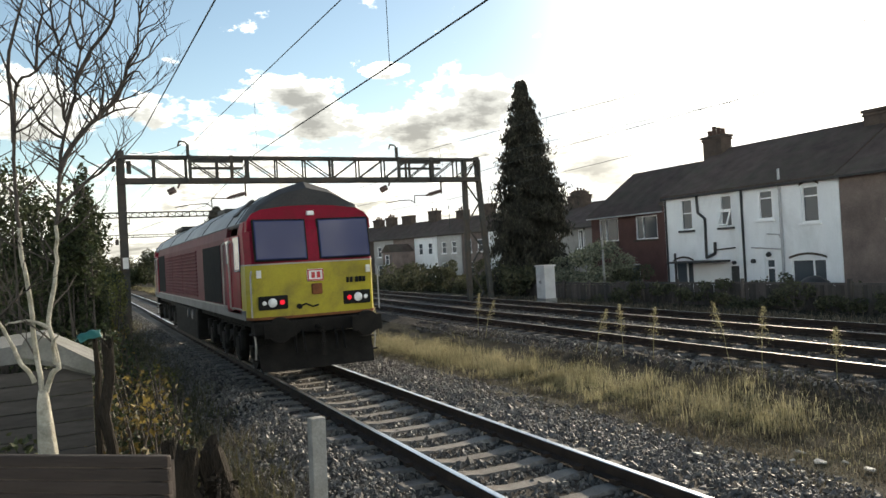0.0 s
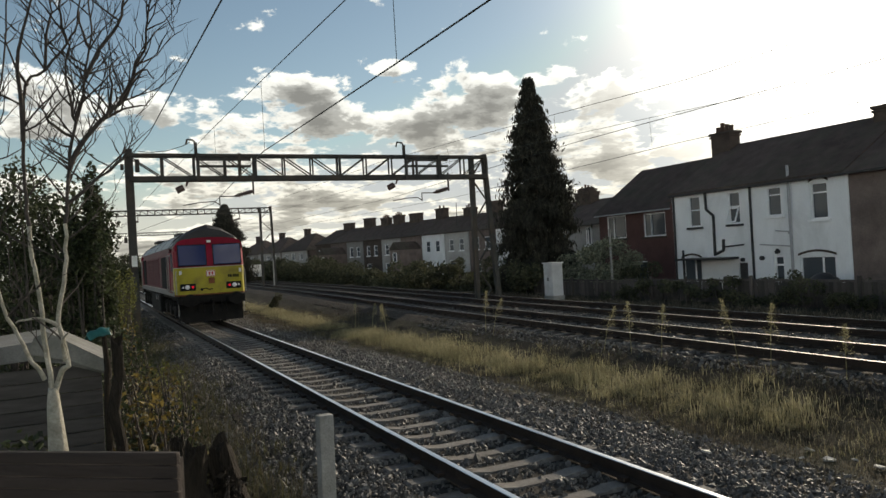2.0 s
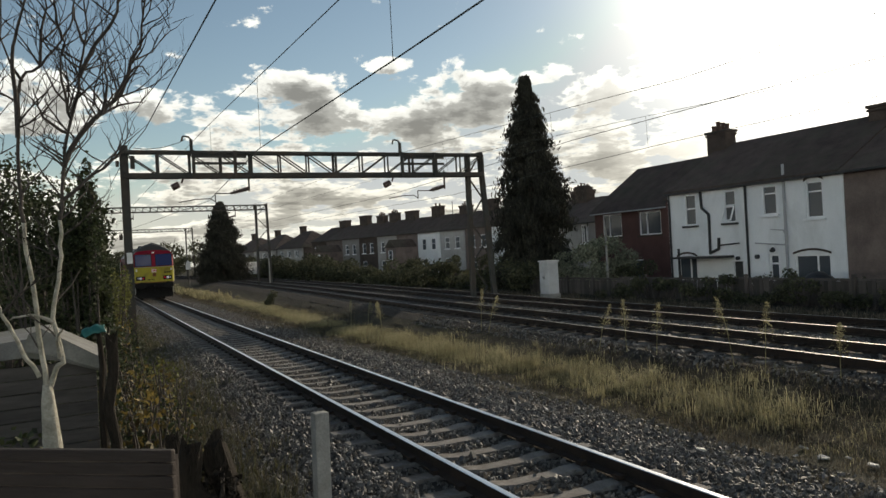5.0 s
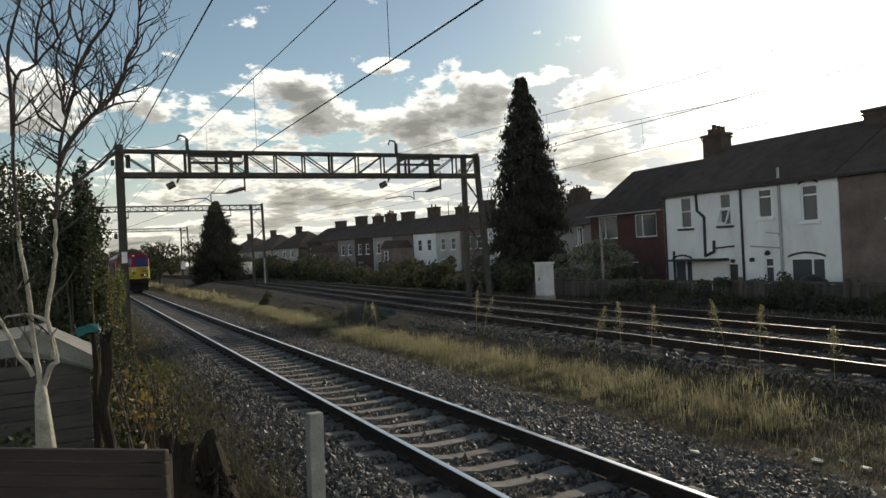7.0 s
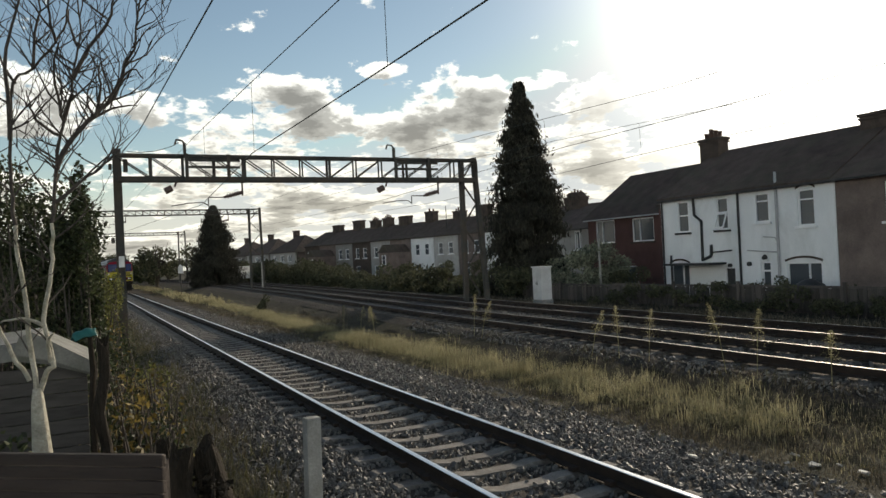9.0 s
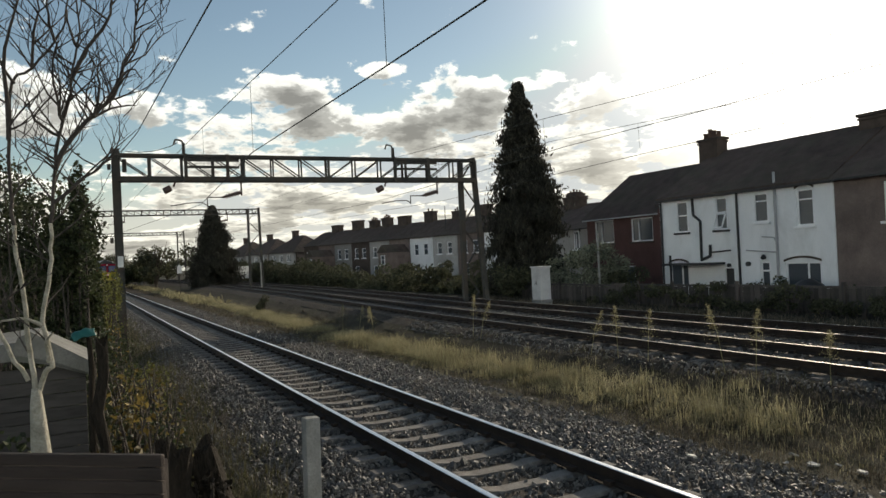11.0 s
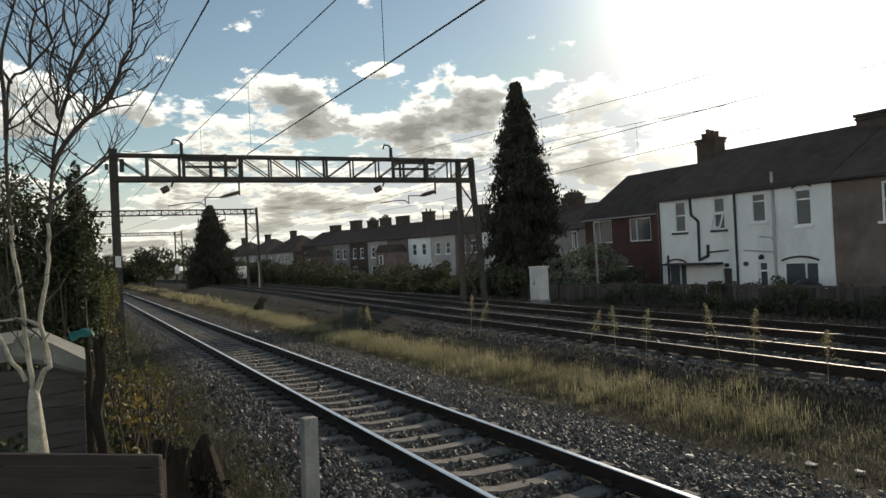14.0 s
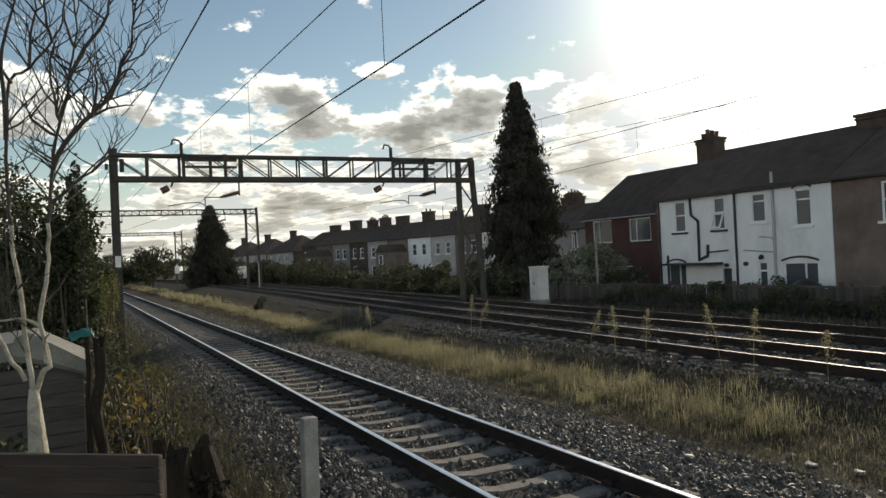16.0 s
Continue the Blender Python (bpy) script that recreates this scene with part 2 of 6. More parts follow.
M = dict(
    ground=material("earth_and_scrub", (0.02, 0.018, 0.014), (0.052, 0.048, 0.036), 0.95, scale=1.6, fine=22, bump=1.0, bump_scale=24, stain=(0.03, 0.034, 0.014), stain_scale=0.25, spec=0.08),
    ballast=material("ballast_bed", (0.018, 0.0165, 0.0145), (0.062, 0.057, 0.051), 0.9, scale=2.5, fine=26, bump=1.0, bump_scale=24, stain=(0.05, 0.035, 0.025), stain_scale=0.7, spec=0.08),
    stone=material("ballast_stone", (0.05, 0.047, 0.043), (0.165, 0.158, 0.147), 0.64, scale=5, fine=70, bump=0.25, island=0.45, spec=0.45),
    sleeper=material("sleeper_concrete", (0.10, 0.095, 0.088), (0.22, 0.21, 0.195), 0.9, scale=3, fine=45, bump=0.4, vary=0.2, stain=(0.06, 0.045, 0.035), stain_amount=0.75, stain_scale=2.2),
    dark_sleeper=material("oily_sleeper", (0.055, 0.05, 0.045), (0.13, 0.12, 0.11), 0.92, scale=3, fine=45, bump=0.4, vary=0.25),
    rail=material("rusty_rail", (0.014, 0.010, 0.008), (0.045, 0.029, 0.02), 0.85, scale=4, fine=60, bump=0.3),
    shine=material("polished_rail_head", (0.74, 0.73, 0.71), (0.88, 0.87, 0.85), 0.31, metal=1.0, scale=1.5, fine=40, bump=0.05),
    dull_shine=material("dull_rail_head", (0.08, 0.078, 0.076), (0.14, 0.137, 0.134), 0.6, metal=1.0, scale=1.5, fine=40, bump=0.05),
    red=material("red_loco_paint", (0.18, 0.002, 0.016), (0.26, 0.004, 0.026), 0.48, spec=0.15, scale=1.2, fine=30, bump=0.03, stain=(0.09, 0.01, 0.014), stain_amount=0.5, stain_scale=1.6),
    # darker, less saturated red than the cab's, with paler blotches
    dull_red=material("dull_red_paint", (0.07, 0.010, 0.019), (0.11, 0.020, 0.032), 0.6, spec=0.2, scale=1.0, fine=30, bump=0.05, stain=(0.16, 0.05, 0.05), stain_scale=1.2),
    yellow=material("yellow_end_paint", (0.29, 0.245, 0.007), (0.40, 0.34, 0.011), 0.45, scale=1.5, fine=30, bump=0.03, stain=(0.12, 0.085, 0.015), stain_amount=0.65, stain_scale=1.3),
    loco_roof=material("loco_roof_grey", (0.20, 0.205, 0.21), (0.34, 0.345, 0.35), 0.45, scale=1.0, fine=20, bump=0.05, stain=(0.08, 0.075, 0.07), stain_scale=0.8),
    loco_cap=material("dark_roof_cap", (0.018, 0.017, 0.017), (0.045, 0.042, 0.04), 0.6, scale=1.2, fine=25, bump=0.08),
    under=material("underframe_grime", (0.006, 0.0055, 0.005), (0.02, 0.018, 0.016), 0.9, spec=0.2, scale=3, fine=40, bump=0.3),
    sill=material("grey_sill", (0.11, 0.11, 0.115), (0.19, 0.19, 0.195), 0.6, scale=2, fine=30, bump=0.05, stain=(0.06, 0.05, 0.045)),
    black=material("black_rubber", (0.008, 0.008, 0.008), (0.02, 0.02, 0.02), 0.9, spec=0.15, scale=5, fine=50, bump=0.1),
    white_paint=material("white_paint", (0.66, 0.66, 0.64), (0.8, 0.8, 0.78), 0.5, scale=3, fine=40, bump=0.05, stain=(0.4, 0.38, 0.34)),
    logo_red=material("badge_red", (0.45, 0.02, 0.03), (0.55, 0.03, 0.04), 0.4, bump=0),
    rust=material("rust", (0.10, 0.035, 0.015), (0.22, 0.08, 0.03), 0.9, scale=5, fine=50, bump=0.3),
    lamp_glass=glass_material("lamp_lens", (0.8, 0.8, 0.8)),
    tail=glow_material("tail_light", (1.0, 0.03, 0.06), 0.45),
    # the blue stands for reflected sky, painted into the cab glass colour
    screen=glass_material("windscreen", (0.018, 0.026, 0.095), 0.06, 0.3),
    pane=glass_material("window_pane", (0.075, 0.085, 0.095), 0.05, 0.2),
    curtain=material("net_curtain", (0.40, 0.42, 0.44), (0.62, 0.64, 0.66), 0.9, scale=9, fine=80, bump=0.3, stretch=(1, 6, 0.4)),
    steel=material("weathered_gantry_steel", (0.032, 0.032, 0.029), (0.08, 0.079, 0.071), 0.75, metal=0.2, scale=2, fine=30, bump=0.15, stain=(0.10, 0.06, 0.035), stain_scale=1.0),
    insulator=material("brown_insulator", (0.05, 0.03, 0.025), (0.10, 0.06, 0.05), 0.35, scale=5, fine=30, bump=0.1),
    wire=material("copper_wire", (0.02, 0.022, 0.02), (0.05, 0.055, 0.05), 0.6, metal=0.5, bump=0),
    render_white=material("painted_render", (0.74, 0.75, 0.76), (0.84, 0.845, 0.85), 0.9, scale=0.8, fine=25, bump=0.2, stain=(0.42, 0.42, 0.40), stain_amount=0.4, stain_scale=0.7, stretch=(1, 1, 0.5)),
    brick_brown=material("brown_brick", (0.13, 0.10, 0.09), (0.22, 0.17, 0.152), 0.92, scale=1.2, fine=16, bump=0.3, vary=0.12, stain=(0.09, 0.07, 0.06), stain_scale=0.8),
    brick_red=material("red_brick", (0.09, 0.046, 0.041), (0.15, 0.078, 0.069), 0.92, scale=1.2, fine=16, bump=0.3, vary=0.12),
    render_grey=material("grey_render", (0.24, 0.23, 0.22), (0.38, 0.37, 0.355), 0.92, scale=0.7, fine=16, bump=0.2, vary=0.3, stain=(0.2, 0.18, 0.16)),
    slate=material("roof_slate", (0.052, 0.038, 0.034), (0.105, 0.080, 0.070), 0.95, spec=0.15, scale=1.5, fine=14, bump=0.4, vary=0.15, stain=(0.07, 0.075, 0.05), stain_scale=0.6),
    clay=material("clay_pot", (0.06, 0.035, 0.028), (0.12, 0.07, 0.05), 0.85, scale=4, fine=30, bump=0.2),
    frame_white=material("window_frame_white", (0.76, 0.76, 0.76), (0.86, 0.86, 0.86), 0.5, scale=3, fine=30, bump=0.05),
    pipe=material("black_pipe", (0.015, 0.015, 0.016), (0.04, 0.04, 0.042), 0.5, scale=4, fine=30, bump=0.05),
    grey_pipe=material("grey_pipe", (0.32, 0.32, 0.33), (0.42, 0.42, 0.43), 0.5, scale=4, fine=30, bump=0.05),
    fence=material("weathered_fence_board", (0.05, 0.044, 0.04), (0.11, 0.095, 0.085), 0.92, scale=2, fine=30, bump=0.4, vary=0.3, stretch=(1, 1, 0.15)),
    concrete=material("grey_concrete", (0.22, 0.215, 0.2), (0.38, 0.37, 0.35), 0.9, scale=3, fine=45, bump=0.35, stain=(0.12, 0.12, 0.10), stain_scale=2.0),
    cabinet=material("cabinet_grey", (0.48, 0.48, 0.48), (0.62, 0.62, 0.62), 0.6, scale=2, fine=30, bump=0.05, stain=(0.3, 0.29, 0.27), stain_scale=1.5),
    deck=material("brown_deck_board", (0.017, 0.012, 0.0105), (0.043, 0.032, 0.027), 0.85, scale=3, fine=30, bump=0.5, vary=0.2, stretch=(0.15, 1, 1)),
    felt=material("grey_roof_felt", (0.12, 0.12, 0.115), (0.22, 0.22, 0.21), 0.9, scale=4, fine=90, bump=0.4, stain=(0.10, 0.11, 0.06), stain_scale=1.5),
    pale_board=material("pale_board", (0.27, 0.265, 0.245), (0.42, 0.41, 0.375), 0.8, scale=4, fine=40, bump=0.2, stain=(0.25, 0.24, 0.2), stain_scale=2.5),
    bark=material("pale_bark", (0.26, 0.24, 0.19), (0.52, 0.49, 0.41), 0.9, scale=7, fine=60, bump=0.6, stain=(0.12, 0.12, 0.07), stain_amount=0.7, stain_scale=5),
    twig=material("dark_twig", (0.035, 0.030, 0.027), (0.09, 0.075, 0.063), 0.85, scale=8, fine=60, bump=0.3),
    trunk=material("dark_trunk", (0.04, 0.032, 0.025), (0.10, 0.08, 0.06), 0.95, scale=6, fine=40, bump=0.7),
    rotten=material("rotten_wood", (0.012, 0.010, 0.008), (0.045, 0.037, 0.029), 0.97, scale=9, fine=70, bump=1.0, stretch=(1, 1, 0.2), spec=0.15),
    cypress=material("cypress_foliage", (0.032, 0.031, 0.024), (0.070, 0.066, 0.050), 0.85, scale=1.2, fine=9, bump=0, island=0.3, trans=0.05, spec=0.15),
    ivy=material("ivy_leaf", (0.014, 0.024, 0.010), (0.055, 0.065, 0.026), 0.7, scale=1.2, fine=9, bump=0, island=0.6, trans=0.25),
    bright_ivy=material("yellow_green_leaf", (0.06, 0.068, 0.02), (0.17, 0.17, 0.05), 0.7, scale=1.2, fine=9, bump=0, island=0.6, trans=0.3),
    yellow_leaf=material("autumn_leaf", (0.05, 0.042, 0.016), (0.25, 0.185, 0.055), 0.7, scale=1.2, fine=9, bump=0, island=0.6, trans=0.35),
    bush=material("bush_leaf", (0.11, 0.12, 0.08), (0.27, 0.28, 0.20), 0.8, scale=1.0, fine=9, bump=0, island=0.5, trans=0.25),
    far_bush=material("bramble_leaf", (0.04, 0.045, 0.024), (0.10, 0.10, 0.055), 0.85, scale=0.5, fine=4, bump=0, island=0.5, trans=0.2),
    grass=material("dry_grass", (0.16, 0.148, 0.080), (0.44, 0.40, 0.24), 0.8, scale=0.5, fine=5, bump=0, island=0.45, trans=0.45),
    green_grass=material("rough_green_grass", (0.045, 0.048, 0.024), (0.11, 0.105, 0.055), 0.8, scale=0.5, fine=5, bump=0, island=0.45, trans=0.4),
    soot=material("sooty_brick", (0.05, 0.040, 0.035), (0.11, 0.085, 0.072), 0.95, scale=1.5, fine=18, bump=0.3, spec=0.15),
    dead_grass=material("dead_brown_grass", (0.055, 0.047, 0.032), (0.14, 0.12, 0.085), 0.9, scale=0.5, fine=5, bump=0, island=0.5, trans=0.3),
    litter=material("pale_litter", (0.30, 0.30, 0.28), (0.5, 0.5, 0.47), 0.7, scale=6, fine=40, bump=0.2),
    shed_edge=material("weathered_roof_edge", (0.15, 0.148, 0.135), (0.27, 0.265, 0.24), 0.85, scale=4, fine=40, bump=0.2, stain=(0.12, 0.12, 0.09), stain_scale=2.5),
    shed_board=material("shed_board", (0.04, 0.037, 0.035), (0.09, 0.084, 0.08), 0.85, scale=2, fine=30, bump=0.4, vary=0.2, stretch=(0.15, 1, 1)),
    teal=material("teal_plastic", (0.008, 0.075, 0.07), (0.015, 0.12, 0.11), 0.5, scale=4, fine=30, bump=0.05),
)

# ---- mesh helpers ----


def part(name, bm, mat, parent=None, label="", smooth=False, place=None):
    """Link a bmesh as one mesh object, under a thing or at top level."""
    me = bpy.data.meshes.new(name)
    bm.to_mesh(me)
    bm.free()
    for m in (mat if isinstance(mat, (list, tuple)) else [mat]):
        me.materials.append(m)
    if smooth:
        for p in me.polygons:
            p.use_smooth = True
    ob = new(name, me)
    if parent is not None:
        ob.parent = parent
    if place is not None:
        ob.matrix_basis = place
    if label:
        ob["label"] = label
    return ob


def piece(name, mesh, parent, place):
    ob = new(name, mesh)
    ob.parent = parent
    ob.matrix_basis = place
    return ob


def thing(name, place, label, category, group="", kind=""):
    ob = new(name)
    ob.empty_display_size = 0.2
    ob.matrix_basis = place
    return tagged(ob, label, category, group, kind)


def mesh_from(name, verts, faces, mat, smooth=False):
    me = bpy.data.meshes.new(name)
    me.from_pydata(verts, [], faces)
    for m in (mat if isinstance(mat, (list, tuple)) else [mat]):
        me.materials.append(m)
    if smooth:
        me.polygons.foreach_set("use_smooth", [True] * len(me.polygons))
    return me


def box(bm, c, s, bevel=0.0, turn=None, mat=0):
    m = Matrix.Translation(c) @ (turn or Matrix.Identity(4)) @ Matrix.Diagonal((*s, 1))
    r = bmesh.ops.create_cube(bm, size=1.0, matrix=m)
    faces = {f for v in r["verts"] for f in v.link_faces}
    for f in faces:
        f.material_index = mat
    if bevel:
        bmesh.ops.bevel(bm, geom=list({e for v in r["verts"] for e in v.link_edges}), offset=bevel, segments=2, affect="EDGES", profile=0.6)
    return bm


def rod(bm, a, b, r, r2=None, seg=8, mat=0):
    a, b = Vector(a), Vector(b)
    d = b - a
    if d.length < 1e-6:
        return bm
    m = Matrix.Translation((a + b) / 2) @ d.to_track_quat("Z", "Y").to_matrix().to_4x4()
    res = bmesh.ops.create_cone(bm, cap_ends=True, segments=seg, radius1=r, radius2=r if r2 is None else r2, depth=d.length, matrix=m)
    for f in {f for v in res["verts"] for f in v.link_faces}:
        f.material_index = mat
    return bm


def beam(bm, a, b, w, h=None, mat=0):
    """A square bar between two points."""
    a, b = Vector(a), Vector(b)
    d = b - a
    return box(bm, (a + b) / 2, (w, h or w, d.length), turn=d.to_track_quat("Z", "Y").to_matrix().to_4x4(), mat=mat)


def slab(bm, outline, lo, hi, axis="y", mat=0):
    """A prism: an outline of (u, v) pushed from lo to hi along an axis."""
    def at(u, v, w):
        return {"x": (w, u, v), "y": (u, w, v), "z": (u, v, w)}[axis]
    n = len(outline)
    a = [bm.verts.new(at(u, v, lo)) for u, v in outline]
    b = [bm.verts.new(at(u, v, hi)) for u, v in outline]
    fs = [bm.faces.new(a), bm.faces.new(b[::-1])]
    fs += [bm.faces.new((a[i], b[i], b[(i + 1) % n], a[(i + 1) % n])) for i in range(n)]
    for f in fs:
        f.material_index = mat
    bmesh.ops.recalc_face_normals(bm, faces=fs)
    return bm


def loft(bm, rings, mat=0, caps=True):
    rows = [[bm.verts.new(p) for p in ring] for ring in rings]
    fs = []
    n = len(rows[0])
    for a, b in zip(rows, rows[1:]):
        fs += [bm.faces.new((a[i], a[(i + 1) % n], b[(i + 1) % n], b[i])) for i in range(n)]
    if caps:
        fs += [bm.faces.new(rows[0][::-1]), bm.faces.new(rows[-1])]
    for f in fs:
        f.material_index = mat
    bmesh.ops.recalc_face_normals(bm, faces=fs)
    return bm


def pipe_run(bm, points, r, seg=6, mat=0):
    for a, b in zip(points, points[1:]):
        rod(bm, a, b, r, seg=seg, mat=mat)
    return bm


def tube_data(paths, seg=5):
    """Vertices and faces of tapered tubes; a path is a list of (point, radius)."""
    verts, faces = [], []
    ring = [(math.cos(2 * math.pi * i / seg), math.sin(2 * math.pi * i / seg)) for i in range(seg)]
    for path in paths:
        base = len(verts)
        for k, (p, r) in enumerate(path):
            p = Vector(p)
            d = (Vector(path[min(k + 1, len(path) - 1)][0]) - Vector(path[max(k - 1, 0)][0])).normalized()
            side = d.cross(Vector((0.31, 0.9, 0.2))).normalized()
            other = d.cross(side)
            verts += [tuple(p + (side * c + other * s) * r) for c, s in ring]
            if k:
                o = base + (k - 1) * seg
                faces += [(o + i, o + (i + 1) % seg, o + seg + (i + 1) % seg, o + seg + i) for i in range(seg)]
        faces.append(tuple(range(len(verts) - seg, len(verts))))
    return verts, faces


def leaf_mesh(name, centres, sizes, mat, seed, lean=0.0, slim=0.6):
    """Many small folded leaves, one at each centre."""
    rng = np.random.default_rng(seed)
    c = np.asarray(centres, float)
    n = len(c)
    s = np.broadcast_to(np.asarray(sizes, float), (n,))[:, None]
    a = rng.normal(size=(n, 3))
    a[:, 2] -= lean
    a /= np.linalg.norm(a, axis=1)[:, None]
    b = np.cross(a, rng.normal(size=(n, 3)))
    b /= np.linalg.norm(b, axis=1)[:, None]
    up = np.cross(a, b)
    v = np.stack([c - a * s * 0.5, c + b * s * slim * 0.5 + up * s * 0.12, c + a * s * 0.5, c - b * s * slim * 0.5 + up * s * 0.12], 1).reshape(-1, 3)
    f = np.arange(n * 4).reshape(n, 4)
    f = np.concatenate([f[:, [0, 1, 2]], f[:, [0, 2, 3]]])
    return mesh_from(name, v.tolist(), f.tolist(), mat)


def clumps(rng, blobs, count, shell=0.55):
    """Points spread in ellipsoid blobs (x, y, z, rx, ry, rz), denser to the outside."""
    b = np.asarray(blobs, float)
    w = (b[:, 3] * b[:, 4] + b[:, 4] * b[:, 5]) ** 1.0
    k = rng.choice(len(b), count, p=w / w.sum())
    d = rng.normal(size=(count, 3))
    d /= np.linalg.norm(d, axis=1)[:, None]
    r = rng.uniform(shell ** 3, 1.0, count) ** (1 / 3)
    r *= rng.normal(1.0, 0.10, count)
    return b[k, :3] + d * r[:, None] * b[k, 3:]

# ---- ground and tracks ----
NEAR_LEFT, GAUGE = 3.4536, 1.505          # rail-head centres of the near line
NEAR_MID = NEAR_LEFT + GAUGE / 2
FAR_Z = 0.30                              # the two far lines lie a little higher
FAR_RAILS = (10.8, 12.3, 14.1, 15.6)


def near_shift(y):
    return 0.0 if y < 85 else -((y - 85) ** 2) / 900


def far_shift(y):
    return float(np.interp(y, [-60, 6, 12, 24, 36, 52, 70, 105, 140, 200, 400], [-1.0, -0.17, 0, 0.45, 1.22, 2.17, 2.82, 3.7, 3.0, -1.3, -45]))


PROFILE = [(-1500, -0.9), (-60, -0.9), (-8, -0.9), (0.2, -0.80), (0.7, -0.62), (1.0, -0.48), (1.6, -0.38), (2.0, -0.31), (2.45, -0.22), (2.75, -0.19), (3.3, -0.20), (4.2, -0.21), (5.2, -0.20),
           (5.7, -0.20), (6.1, -0.24), (6.6, -0.34), (7.3, -0.40), (8.2, -0.38), (9.2, -0.25), (9.8, -0.05), (10.2, 0.08), (11.0, 0.10), (12.5, 0.10), (13.5, 0.11),
           (14.5, 0.10), (16.0, 0.10), (16.9, 0.06), (17.6, -0.05), (18.6, -0.12), (20.0, -0.15), (21.8, -0.15), (23.0, -0.5), (27, -0.6), (60, -0.6), (1500, -0.6)]


def ground_z(x, y=0.0):
    return float(np.interp(x - (far_shift(y) * min(max((x - 6.5) / 4, 0), 1) if x < 40 else 0), [p[0] for p in PROFILE], [p[1] for p in PROFILE]))


def make_ground():
    ys = [-1500, -300, -80, -30] + [-20 + 1.0 * i for i in range(0, 75)] + [56 + 4 * i for i in range(0, 40)] + [240, 300, 420, 700, 1500]
    xs = sorted({p[0] for p in PROFILE} | {-30, -15, -4, 40, 50, 90, 150, 400} | {round(1.0 + 0.35 * i, 3) for i in range(45)})
    rng = np.random.default_rng(3)
    verts, faces = [], []
    for y in ys:
        for x in xs:
            sx = far_shift(min(max(y, -60), 300)) * min(max((x - 6.5) / 4, 0), 1) if x < 40 else 0
            z = float(np.interp(x, [p[0] for p in PROFILE], [p[1] for p in PROFILE]))
            bump = rng.normal(0, 0.018) if (6.3 < x < 10.2 or x < 2.2) and abs(y) < 100 else 0
            verts.append((x + sx, y, z + bump))
    nx = len(xs)
    mats = []
    for j in range(len(ys) - 1):
        for i in range(nx - 1):
            faces.append((j * nx + i, j * nx + i + 1, (j + 1) * nx + i + 1, (j + 1) * nx + i))
            mid = (xs[i] + xs[i + 1]) / 2
            mats.append(1 if (2.2 < mid < 7.0 or 9.9 < mid < 17.6) and ys[j] > -40 and ys[j] < 240 else 0)
    me = mesh_from("ground", verts, faces, [M["ground"], M["ballast"]])
    me.polygons.foreach_set("material_index", mats)
    tagged(new("ground", me), "scrubby railway ground with grey stone ballast beds under the tracks", "ground", kind="structure")


make_ground()

RAIL_OUT = [(-0.075, -0.160), (0.075, -0.160), (0.075, -0.148), (0.012, -0.125), (0.010, -0.045), (0.034, -0.035), (0.035, -0.006), (0.028, 0.0),
            (-0.028, 0.0), (-0.035, -0.006), (-0.034, -0.035), (-0.010, -0.045), (-0.012, -0.125), (-0.075, -0.148)]


def make_rail(parent, x, z, shift, y0, y1, step, head):
    ys = np.arange(y0, y1 + 0.01, step)
    n = len(RAIL_OUT)
    verts, faces, mats = [], [], []
    for k, y in enumerate(ys):
        verts += [(x + shift(y) + u, y, z + v) for u, v in RAIL_OUT]
        if k:
            o = (k - 1) * n
            for i in range(n):
                faces.append((o + i, o + n + i, o + n + (i + 1) % n, o + (i + 1) % n))
                mats.append(1 if i in (6, 7, 8) else 0)
    me = mesh_from("rail", verts, faces, [M["rail"], head])
    me.polygons.foreach_set("material_index", mats)
    ob = new("rail", me)
    ob.parent = parent
    ob["label"] = "rusty steel rail with a polished running top"


def sleeper_mesh(name, mat):
    bm = bmesh.new()
    outline = [(-0.135, -0.2), (0.135, -0.2), (0.13, -0.05), (0.10, 0.0), (-0.10, 0.0), (-0.13, -0.05)]
    rings = []
    for x, drop in ((-1.25, 0.02), (-1.22, 0.0), (-0.45, 0.0), (-0.25, -0.03), (0.25, -0.03), (0.45, 0.0), (1.22, 0.0), (1.25, 0.02)):
        rings.append([(x, u, v + (drop if drop < 0 and v > -0.1 else (-drop if v > -0.1 else 0))) for u, v in outline])
    loft(bm, rings)
    me = bpy.data.meshes.new(name)
    bm.to_mesh(me)
    bm.free()
    me.materials.append(mat)
    return me


def make_track(label, left, z, shift, mat, y0, y1, pitch, mesh, drop):
    track = thing("railway_track", pose(0, 0, 0), label, "railway track", "tracks of the line", "structure")
    for x in (left, left + GAUGE):
        make_rail(track, x, z, shift, -30, 230, 1.0, M["dull_shine"] if z > 0.1 else M["shine"])
    y = y0
    rng = random.Random(int(left * 10))
    while y < y1:
        piece("sleeper", mesh, track, pose(left + GAUGE / 2 + shift(y) + rng.uniform(-0.015, 0.015), y, z - 0.163 + drop + rng.uniform(-0.006, 0.006), 0, 0, rng.uniform(-0.6, 0.6)))
        y += pitch
    bm = bmesh.new()
    y = y0
    while y < min(y1, 45):
        for x in (left, left + GAUGE):
            for s in (-1, 1):
                box(bm, (x + shift(y) + s * 0.095, y, z - 0.135), (0.075, 0.11, 0.05))
        y += pitch
    if len(bm.verts):
        clip = part("rail_clip", bm, M["rail"], track, "rusty rail fastenings")
        clip["kind"] = "stuff"
    else:
        bm.free()
    return track


